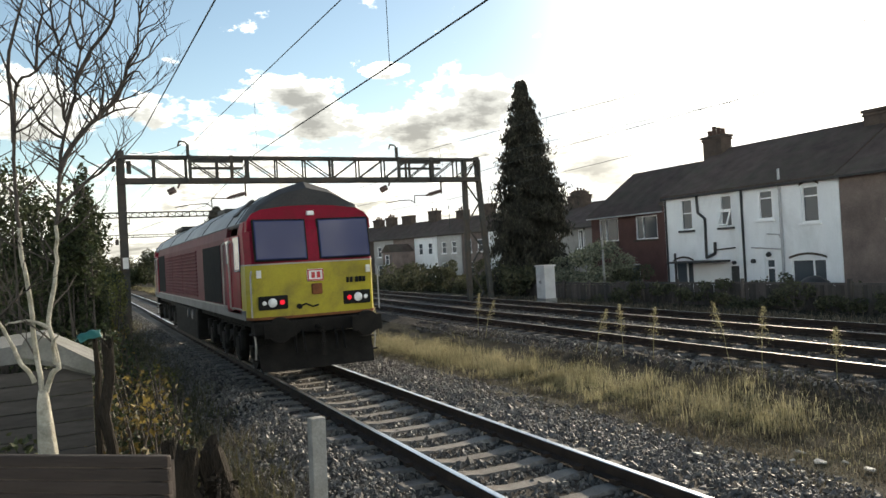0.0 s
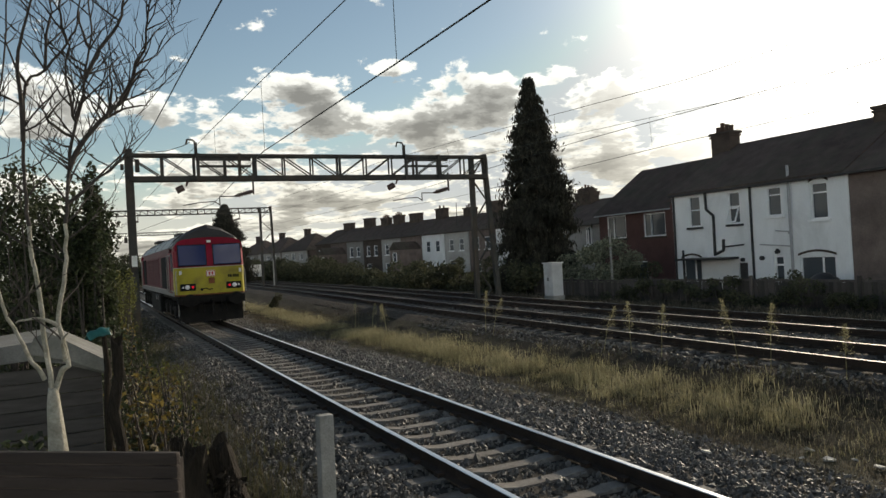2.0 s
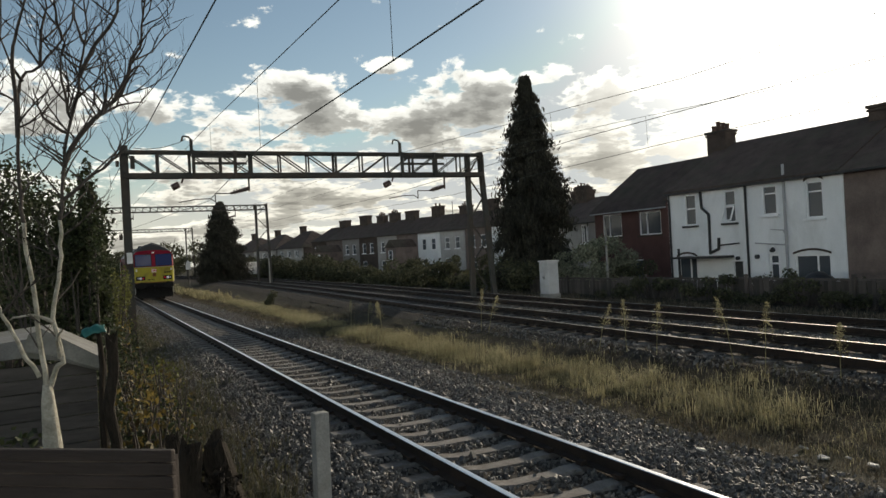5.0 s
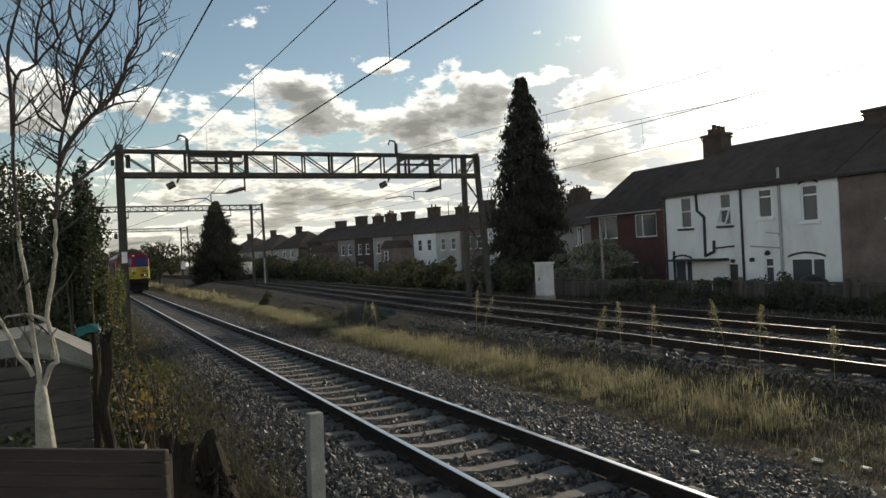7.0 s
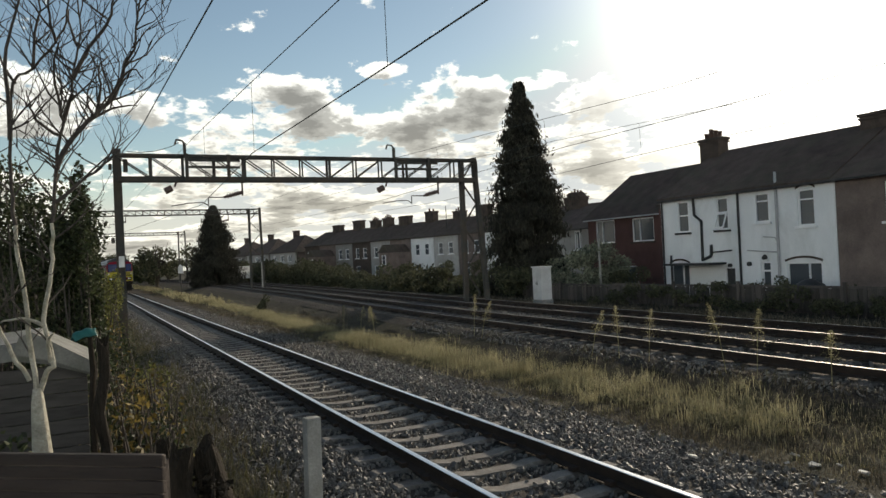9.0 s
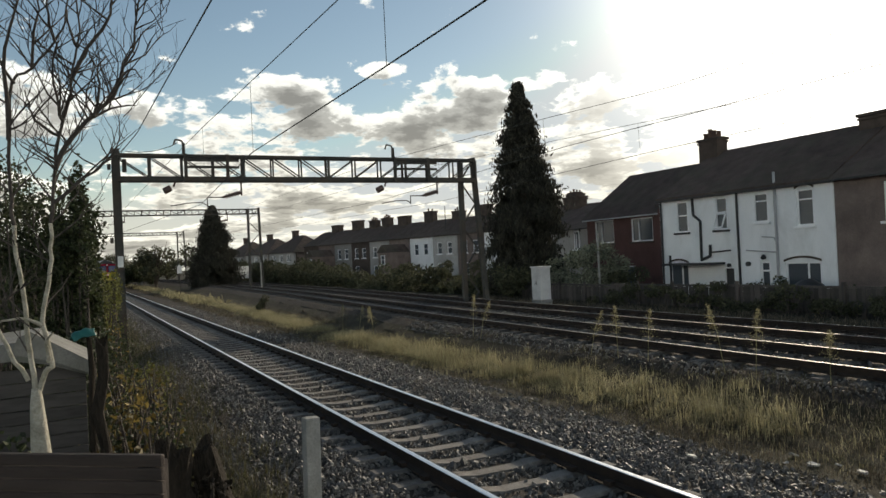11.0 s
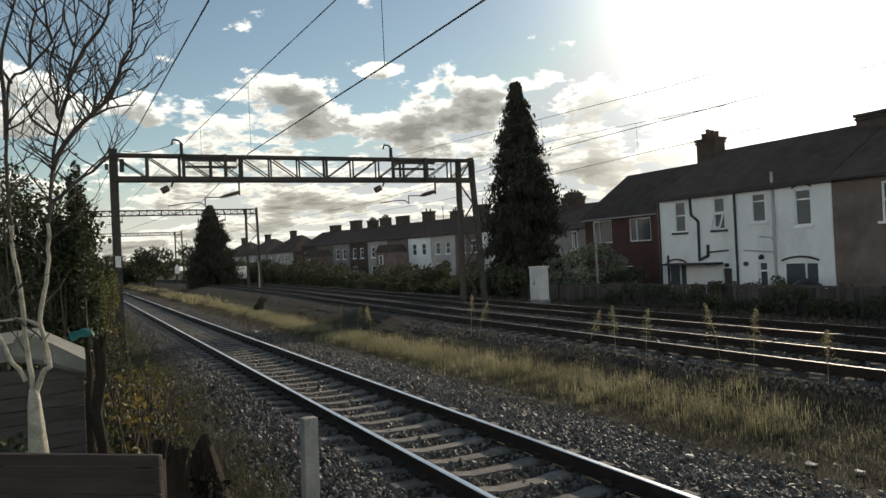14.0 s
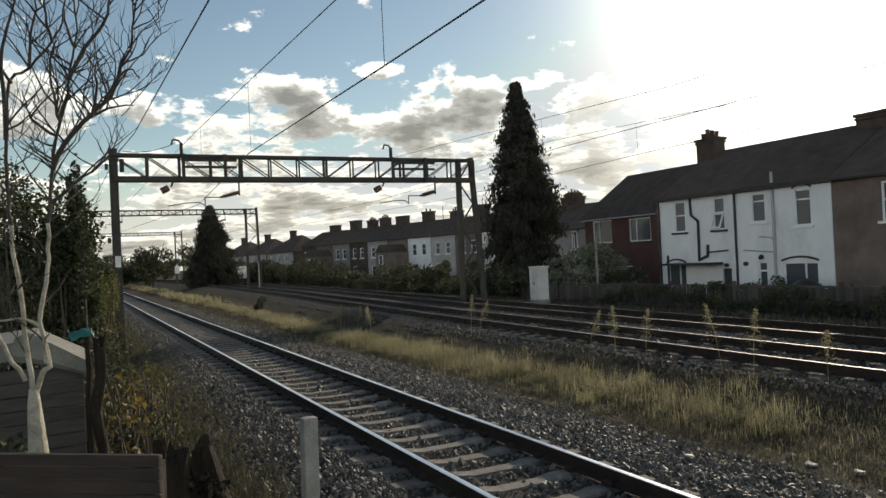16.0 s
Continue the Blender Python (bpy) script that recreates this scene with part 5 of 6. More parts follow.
def make_far_house(x, y, turn):
    h = thing("hipped_house", pose(x, y, HG, 0, 0, turn), "far hip-roofed pair of houses", "house", "far hipped houses")
    holes = [(-2.8, 3.9, 1.6, 1.2), (0.2, 3.9, 1.6, 1.2), (3.0, 3.9, 1.4, 1.2), (-2.4, 1.3, 1.8, 1.4), (2.4, 1.3, 1.8, 1.4)]
    part("wall", wall_with_holes(0, -5, 5, 0, 5.0, holes), M["render_grey"], h)
    part("side_wall", box(bmesh.new(), (4.3, 0, 2.5), (7.5, 9.9, 4.9)), M["brick_brown"], h)
    bm = bmesh.new()
    v = [bm.verts.new(p) for p in ((-0.4, -5.4, 4.9), (-0.4, 5.4, 4.9), (8.4, 5.4, 4.9), (8.4, -5.4, 4.9), (4, -1.6, 8.0), (4, 1.6, 8.0))]
    for f in ((0, 1, 5, 4), (1, 2, 5), (2, 3, 4, 5), (3, 0, 4), (3, 2, 1, 0)):
        bm.faces.new([v[k] for k in f])
    bmesh.ops.recalc_face_normals(bm, faces=bm.faces[:])
    part("roof", bm, M["slate"], h)
    make_chimney(h, 4.5, 3.0, 7.0, 9.0, 1.2, 0.8, 0)
    for (yy, z, w, hh) in holes:
        make_window(h, yy, z, w, hh, 0.08, "triple", False, True)


for x, y, turn in ((33.0, 133.0, 12), (31.5, 147.0, 12), (30.0, 162.0, 14)):
    make_far_house(x, y, turn)

# ---- fences, cabinet, posts ----


def make_fence(x, y0, y1, z0, height, label, material, skew=0.0, step=0.15, group="garden fences"):
    """A run of upright boards with posts, along the line."""
    f = thing("garden_fence", pose(0, 0, 0), label, "fence", group)
    rng = random.Random(int(y0 * 3))
    bm = box(bmesh.new(), (0, 0, height / 2), (0.02, step * 0.93, height))
    me = bpy.data.meshes.new("board")
    bm.to_mesh(me)
    bm.free()
    me.materials.append(material)
    y = y0
    while y < y1:
        piece("board", me, f, pose(x + skew * (y - y0) + rng.uniform(-0.01, 0.01), y, z0 - 0.25 + rng.uniform(-0.03, 0.03), rng.uniform(-1.2, 1.2), 0, 0))
        y += step
    y = y0
    while y <= y1 + 0.1:
        bm = box(bmesh.new(), (x + skew * (y - y0) - 0.07, y, z0 + height / 2 - 0.1), (0.1, 0.1, height + 0.1), bevel=0.01)
        part("post", bm, M["fence"], f)
        y += 2.1
    for z in (0.3, 0.8):
        part("rail", beam(bmesh.new(), (x + 0.04, y0, z0 + z * height), (x + 0.04 + skew * (y1 - y0), y1, z0 + z * height), 0.05, 0.08), material, f)
    return f


make_fence(21.5, 5.0, 21.0, -0.15, 1.10, "dark weathered board fence behind the far track", M["fence"])
make_fence(21.7, 21.1, 27.0, -0.15, 1.05, "dark brown board fence below the white houses", M["fence"])
make_fence(21.9, 27.2, 35.0, -0.15, 0.95, "low grey-brown board fence beside the cabinet", M["fence"])
make_fence(22.6, 38.0, 64.0, -0.25, 1.1, "low dark boundary fence under the brambles", M["fence"], 0.06, 0.3)


def make_cabinet():
    c = thing("relay_cabinet", pose(19.3, 29.2, 0.0 - 0.12), "pale grey metal trackside cabinet with double doors", "cabinet")
    part("plinth", box(bmesh.new(), (0, 0, 0.07), (0.62, 0.80, 0.3), bevel=0.01), M["concrete"], c)
    part("body", box(bmesh.new(), (0, 0, 0.95), (0.55, 0.72, 1.5), bevel=0.015), M["cabinet"], c)
    part("roof_cap", box(bmesh.new(), (0, 0, 1.72), (0.66, 0.82, 0.06), bevel=0.02), M["cabinet"], c)
    for s in (-1, 1):
        d = part("door", box(bmesh.new(), (-0.285, s * 0.175, 0.95), (0.02, 0.335, 1.42), bevel=0.006), M["cabinet"], c)
        part("handle", box(bmesh.new(), (-0.30, s * 0.05, 0.98), (0.03, 0.02, 0.14)), M["pipe"], d)


make_cabinet()


def make_covered_heap(x, y, z0):
    """Garden furniture under a dark cover."""
    bm = bmesh.new()
    bmesh.ops.create_icosphere(bm, subdivisions=3, radius=1.0)
    for v in bm.verts:
        c = v.co
        k = 1 + 0.07 * noise.noise(c * 2.3)
        v.co = Vector((c.x * 0.6 * k, c.y * 0.8 * k, max(c.z, -0.55) * 0.85 * k + 0.46))
    tagged(part("garden_cover", bm, M["pipe"], None, "", True, pose(x, y, z0)), "dark sagging cover over garden furniture", "cover")


make_covered_heap(26.0, 20.3, -0.58)


def make_marker_post(x, y, z0, z1, w, label):
    bm = box(bmesh.new(), (0, 0, (z1 - z0) / 2), (w, w * 0.8, z1 - z0), bevel=0.012)
    tagged(part("concrete_post", bm, M["concrete"], None, "", False, pose(x, y, z0, 0, 1.0, 8)), label, "post")


make_marker_post(1.64, 6.0, -0.65, 1.03, 0.125, "rough grey concrete post beside the near track")

# ---- plants ----


def make_cypress(x, y, z0, z1, width, seed, label, leaves=26000, mat="cypress", size=0.26):
    rng = np.random.default_rng(seed)
    t = thing("cypress_tree", pose(x, y, z0), label, "tree", "tall conifers")
    h = z1 - z0
    v, f = tube_data([[((0, 0, 0), 0.28), ((0.05, 0, h * 0.4), 0.18), ((0, 0.05, h * 0.95), 0.03)]], 8)
    o = new("trunk", mesh_from("trunk", v, f, M["trunk"]))
    o.parent = t
    # drooping sprays, each a chain of leaves from the stem outwards
    n = 420
    pts, sizes = [], []
    for k in range(n):
        u = rng.uniform(0.02, 1.0) ** 0.9
        prof = np.interp(u, [0, 0.08, 0.3, 0.55, 0.8, 0.95, 1.0], [0.8, 1.0, 1.0, 0.80, 0.46, 0.20, 0.10])
        a = rng.uniform(0, 6.283)
        reach = width / 2 * prof * rng.uniform(0.58, 1.34)
        m = max(8, int(leaves / n * (0.4 + prof)))
        s = rng.uniform(0.25, 1.0, m) ** 0.6
        rr = s * reach
        zz = u * h + 0.5 * s - 1.5 * s ** 2 * (0.4 + 0.6 * prof) + rng.normal(0, 0.12, m)
        spread = 0.10 + 0.16 * rr
        pts.append(np.stack([np.cos(a) * rr + rng.normal(0, 1, m) * spread * 0.6, np.sin(a) * rr + rng.normal(0, 1, m) * spread * 0.6, np.clip(zz, 0.05, h)], 1))
        sizes.append(np.full(m, size) * rng.uniform(0.6, 1.4, m))
    me = leaf_mesh("crown", np.concatenate(pts), np.concatenate(sizes), M[mat], seed, lean=2.4, slim=0.30)
    o = new("crown", me)
    o.parent = t
    o["label"] = "dense drooping dark green sprays"
    return t


make_cypress(24.0, 37.8, -0.5, 12.35, 4.0, 5, "tall dark cypress with ragged drooping sprays", 46000, "cypress", 0.28)
make_cypress(15.2, 95.0, -0.4, 9.8, 5.2, 8, "dark broad conifer by the distant track", 40000, "cypress", 0.34)


def make_bush(name, x, y, z0, blobs, count, size, mat, seed, label, group, stems=7):
    t = thing(name, pose(x, y, z0), label, "bush", group)
    rng = np.random.default_rng(seed)
    paths = []
    for k in range(stems):
        b = blobs[k % len(blobs)]
        end = Vector((b[0] + rng.normal(0, b[3] * 0.3), b[1] + rng.normal(0, b[4] * 0.3), b[2] + b[5] * 0.6))
        start = Vector((b[0] * 0.6 + rng.normal(0, 0.08), b[1] * 0.6 + rng.normal(0, 0.08), 0))
        mid = start.lerp(end, 0.5) + Vector(rng.normal(0, 0.08, 3))
        paths.append([(start, 0.03), (mid, 0.02), (end, 0.006)])
    v, f = tube_data(paths, 5)
    o = new("stem", mesh_from("stem", v, f, M["twig"]))
    o.parent = t
    o["kind"] = "stuff"
    o = new("foliage", leaf_mesh("foliage", clumps(rng, blobs, count), size * rng.uniform(0.5, 1.4, count), M[mat], seed))
    o.parent = t
    return t


def heap(rng, n, lx, ly, lz, r):
    """Overlapping blobs along a hedge of size lx, ly, lz."""
    return [(rng.uniform(-lx / 2, lx / 2), rng.uniform(-ly / 2, ly / 2), rng.uniform(0.3, 1.0) * lz - r * 0.4, r * rng.uniform(0.6, 1.2), r * rng.uniform(0.6, 1.2), r * rng.uniform(0.5, 1.0)) for _ in range(n)]


rr = random.Random(4)
make_bush("garden_bush", 24.6, 33.2, -0.55, heap(rr, 18, 2.6, 4.2, 3.2, 0.8), 8500, 0.16, "bush", 21, "grey-green rounded garden bush behind the fence", "garden bushes")
make_bush("garden_bush", 25.5, 30.6, -0.55, heap(rr, 10, 1.6, 1.6, 1.8, 0.5), 2600, 0.13, "far_bush", 22, "dark shrub beside the white house", "garden bushes")
for k in range(21):
    y = 37 + k * 4.4
    x = 20.6 + far_shift(y) + rr.uniform(-0.3, 0.6)
    make_bush("bramble_bush", x, y, -0.25, heap(rr, 9, 2.4, 4.6, 1.1 + 0.9 * rr.random() + min(max((y - 55) / 50, 0), 1) * 1.3, 0.7 + 0.004 * y), 1900, 0.2 + 0.0012 * y, "far_bush", 40 + k, "dark tangled brambles along the line", "brambles along the far track")
for k, (x, y, h) in enumerate(((23.0, 12.0, 1.5), (23.4, 16.5, 1.2), (22.9, 8.5, 1.7), (26.0, 22.2, 1.25), (24.2, 41.5, 2.2), (27.0, 47.0, 2.6), (29.5, 55.0, 2.4), (31.0, 62.0, 2.4))):
    make_bush("garden_shrub", x, y, -0.5, heap(rr, 8, 1.6, 2.2, h, 0.5), 1800, 0.14, "far_bush", 60 + k, "dim garden shrub behind the boundary", "garden bushes")


for k in range(11):
    y = 7.5 + k * 1.9
    make_bush("fence_bramble", 20.9 + rr.uniform(-0.1, 0.3), y, -0.15, heap(rr, 6, 0.7, 2.0, 0.5 + 0.55 * rr.random(), 0.32), 900, 0.11, "far_bush", 160 + k, "dark low brambles against the board fence", "brambles along the fence")


def make_pole(x, y, z0, z1, r, label, mat):
    v, f = tube_data([[((0, 0, 0), r), ((0, 0, (z1 - z0) * 0.5), r * 0.9), ((0, 0, z1 - z0), r * 0.75)]], 8)
    ob = new("pole", mesh_from("pole", v, f, M[mat]))
    ob.matrix_basis = pose(x, y, z0)
    tagged(ob, label, "pole", "slender poles")


make_pole(24.05, 31.0, -0.5, 3.1, 0.07, "plain grey post among the garden bushes", "concrete")
make_pole(43.7, 88.0, -0.6, 8.9, 0.06, "thin aerial pole before the distant terrace", "steel")
make_pole(15.4, 70.0, -0.2, 2.6, 0.07, "short pale trackside post", "concrete")
bm = box(bmesh.new(), (0, 0, 0.85), (0.35, 9.0, 1.7), bevel=0.02)
tagged(part("low_wall", bm, M["white_paint"], None, "", False, pose(18.6, 105.0, 0.6, 0, 0, -52)), "long low white garden wall in the distance", "wall")


make_bush("weed_clump", 9.35, 42.5, -0.3, heap(rr, 6, 0.5, 0.5, 0.9, 0.26), 700, 0.10, "far_bush", 150, "dark clump of dock in the dry grass", "weed clumps")


def make_line_sign(x, y, z0, z1):
    s = thing("line_sign", pose(x, y, z0), "small white arrow-shaped trackside sign on a post", "sign")
    part("post", rod(bmesh.new(), (0, 0, 0), (0, 0, z1 - z0), 0.045), M["steel"], s)
    h = z1 - z0
    bm = slab(bmesh.new(), [(-0.22, h - 0.75), (0.22, h - 0.75), (0.22, h - 0.15), (0.0, h + 0.12), (-0.22, h - 0.15)], -0.075, -0.05, "y")
    part("panel", bm, M["white_paint"], s, "white arrow-shaped panel")


make_line_sign(8.8, 75.0, -0.3, 2.65)


def make_far_trees():
    rng = np.random.default_rng(77)
    for k, (x, y, h, w) in enumerate(((10.5, 118, 6.8, 5.5), (6.2, 172, 7.0, 9), (12.0, 190, 6.5, 10), (19.0, 185, 6.0, 9), (-4.0, 150, 7.0, 9), (-9, 120, 8, 9), (26, 178, 6.5, 8), (1.5, 200, 6, 10))):
        t = thing("distant_tree", pose(x, y, -0.6), "dim bare-topped tree in the distance", "tree", "distant trees")
        paths = []
        for i in range(12):
            a = rng.uniform(0, 6.28)
            paths.append([((0, 0, 0.5), 0.16), ((math.cos(a) * w * 0.15, math.sin(a) * w * 0.15, h * 0.5), 0.09), ((math.cos(a) * w * 0.42, math.sin(a) * w * 0.42, h * rng.uniform(0.75, 1.05)), 0.02)])
        paths.append([((0, 0, -0.1), 0.25), ((0, 0, h * 0.5), 0.15), ((0, 0, h), 0.03)])
        v, f = tube_data(paths, 5)
        o = new("trunk", mesh_from("trunk", v, f, M["trunk"]))
        o.parent = t
        blobs = [(rng.normal(0, w * 0.22), rng.normal(0, w * 0.22), h * rng.uniform(0.3, 0.85), w * 0.2, w * 0.2, h * 0.16) for _ in range(14)]
        o = new("crown", leaf_mesh("crown", clumps(rng, blobs, 2600, 0.3), 0.42 * rng.uniform(0.5, 1.4, 2600), M["far_bush"], 90 + k))
        o.parent = t


make_far_trees()
for k, (x, y, h) in enumerate(((7.2, 125, 3.6), (9.6, 128, 4.2), (5.4, 134, 3.4), (8.2, 146, 4.0), (4.2, 152, 3.6), (11.0, 134, 4.4), (6.5, 165, 4.5), (-3.5, 118, 4.5), (-5.5, 138, 5.0))):
    make_bush("distant_thicket", x, y, -0.5, heap(rr, 12, 3.2, 4.0, h, 0.9), 2200, 0.36, "ivy", 800 + k, "dim dark thicket beside the distant tracks", "distant thickets", 9)


def make_grass(name, spots, mat, seed, label, low, high, width):
    """Blades of grass, three-point tapered strips, at (x, y, weight) tufts."""
    rng = np.random.default_rng(seed)
    verts, faces = [], []
    n = 0
    for x, y, r, count, scale in spots:
        k = count
        px, py = x + rng.normal(0, r, k), y + rng.normal(0, r, k)
        h = (low + (high - low) * rng.beta(1.6, 2.2, k)) * scale
        a = rng.normal(rng.uniform(0, 6.283), 1.1, k)
        bend = rng.uniform(0.15, 1.25, k) * h
        dx, dy = np.cos(a), np.sin(a)
        w = width * rng.uniform(0.6, 1.4, k)
        for i in range(k):
            z = ground_z(px[i], py[i]) - 0.02
            wx, wy = -dy[i] * w[i], dx[i] * w[i]
            droop = 1.0 - 0.35 * bend[i] / max(h[i], 0.01)
            b = len(verts)
            verts += [(px[i] - wx, py[i] - wy, z), (px[i] + wx, py[i] + wy, z)]
            for f, taper, rise in ((0.3, 0.9, 0.48), (0.65, 0.6, 0.85)):
                cx, cy, cz = px[i] + dx[i] * bend[i] * f * f, py[i] + dy[i] * bend[i] * f * f, z + h[i] * rise * (1.0 + (droop - 1.0) * f)
                verts += [(cx - wx * taper, cy - wy * taper, cz), (cx + wx * taper, cy + wy * taper, cz)]
            verts.append((px[i] + dx[i] * bend[i], py[i] + dy[i] * bend[i], z + h[i] * droop))
            faces += [(b, b + 1, b + 3, b + 2), (b + 2, b + 3, b + 5, b + 4), (b + 4, b + 5, b + 6)]
    tagged(new(name, mesh_from(name, verts, faces, M[mat])), label, "grass", kind="stuff")


def grass_spots(seed, n, y0, y1, density, spread, centre):
    r = random.Random(seed)
    out = []
    for _ in range(n):
        y = y0 + (y1 - y0) * r.random() ** 1.6
        if noise.noise(Vector((y * 0.35, seed, 0))) < -0.28 or noise.noise(Vector((y * 1.3, seed + 4, 0))) < -0.3:
            continue
        if r.random() > (y - y0 + 0.8) / 7:
            continue
        out.append((centre(y) + r.gauss(0, spread), y, 0.10, density, r.uniform(0.6, 1.25)))
    return out


def strip_mid(y):
    return float(np.interp(y, [0, 6, 15, 25, 47, 90, 160, 200], [8.6, 8.7, 8.5, 8.3, 8.9, 9.0, 8.6, 6.0]))


make_grass("dry_grass", grass_spots(1, 3300, 7.0, 75, 24, 0.36, strip_mid), "grass", 1, "strip of dry yellow grass between the tracks", 0.08, 0.42, 0.0030)
make_grass("sparse_dry_grass", grass_spots(9, 800, 2.5, 15, 10, 0.45, strip_mid), "grass", 9, "thin dry grass stalks near the ballast", 0.05, 0.24, 0.0022)
make_grass("dry_grass", grass_spots(5, 620, 55, 170, 12, 0.5, strip_mid), "grass", 5, "far strip of dry yellow grass", 0.3, 0.6, 0.025)
make_grass("green_grass", grass_spots(2, 1700, 2.5, 50, 14, 0.75, strip_mid), "green_grass", 2, "low rough green grass among the dry stalks", 0.05, 0.22, 0.0035)
make_grass("dead_grass", [(strip_mid(y) + rr.gauss(0, 0.95), y, 0.16, 30, rr.uniform(0.6, 1.3)) for y in [3.3 + 32 * rr.random() ** 1.6 for _ in range(1900)]], "dead_grass", 7, "low matted dead grass between the tracks", 0.03, 0.15, 0.004)
make_grass("dead_grass", [(strip_mid(y) + rr.uniform(-1.7, 2.2), y, 0.35, 16, rr.uniform(0.6, 1.3)) for y in [30 + 75 * rr.random() ** 1.4 for _ in range(1100)]], "dead_grass", 17, "low dull growth along the middle of the line", 0.06, 0.2, 0.014)
make_grass("far_verge_grass", [(19.0 + far_shift(y) + rr.gauss(0, 0.8), y, 0.15, 12, rr.uniform(0.6, 1.4)) for y in [8 + 30 * rr.random() for _ in range(700)]], "dead_grass", 8, "dull rough grass along the far fence", 0.06, 0.28, 0.010)
make_grass("verge_grass", [(1.35 + 0.012 * y + rr.gauss(0, 0.30), y, 0.12, 14, rr.uniform(0.4, 1.3)) for y in [8 + 34 * rr.random() ** 1.5 for _ in range(900)]], "green_grass", 3, "rough grass and weeds on the near verge", 0.06, 0.34, 0.005)
make_grass("verge_straw", [(1.45 + 0.014 * y + rr.gauss(0, 0.28), y, 0.10, 7, rr.uniform(0.5, 1.4)) for y in [8 + 30 * rr.random() ** 1.5 for _ in range(420)]], "dead_grass", 13, "brown straw and dead stalks on the near verge", 0.06, 0.40, 0.004)


def make_weed(x, y, h, seed):
    rng = np.random.default_rng(seed)
    z = ground_z(x, y)
    t = thing("tall_weed", pose(x, y, z), "tall pale dried weed with a tufted seed head", "weed", "tall weeds between the tracks")
    lean = rng.normal(0, 0.06, 2)
    v, f = tube_data([[((0, 0, 0), 0.008), ((lean[0], lean[1], h * 0.6), 0.006), ((lean[0] * 2.4, lean[1] * 2.4, h), 0.003)]], 4)
    o = new("stalk", mesh_from("stalk", v, f, M["grass"]))
    o.parent = t
    n = 300
    u = 1.05 - 0.62 * rng.beta(1.1, 1.6, n)
    wide = 0.012 + 0.13 * (1.06 - u)
    c = np.stack([lean[0] * 2.4 * u + rng.normal(0, 1, n) * wide, lean[1] * 2.4 * u + rng.normal(0, 1, n) * wide, u * h], 1)
    o = new("seed_head", leaf_mesh("seed_head", c, 0.030, M["grass"], seed, -0.8, 0.4))
    o.parent = t
    o["kind"] = "stuff"


for k, (x, y, h) in enumerate(((10.1, 18.9, 1.15), (10.0, 18.3, 1.0), (9.9, 13.2, 0.95), (10.0, 12.4, 1.05), (10.0, 11.5, 1.0), (10.0, 9.55, 1.15), (9.95, 8.85, 1.1), (9.2, 26.0, 0.9), (9.0, 27.3, 0.95), (10.1, 7.6, 0.8), (9.0, 24.0, 1.0), (8.8, 23.4, 1.0))):
    make_weed(x, y, h, 200 + k)

# ---- the near garden edge ----


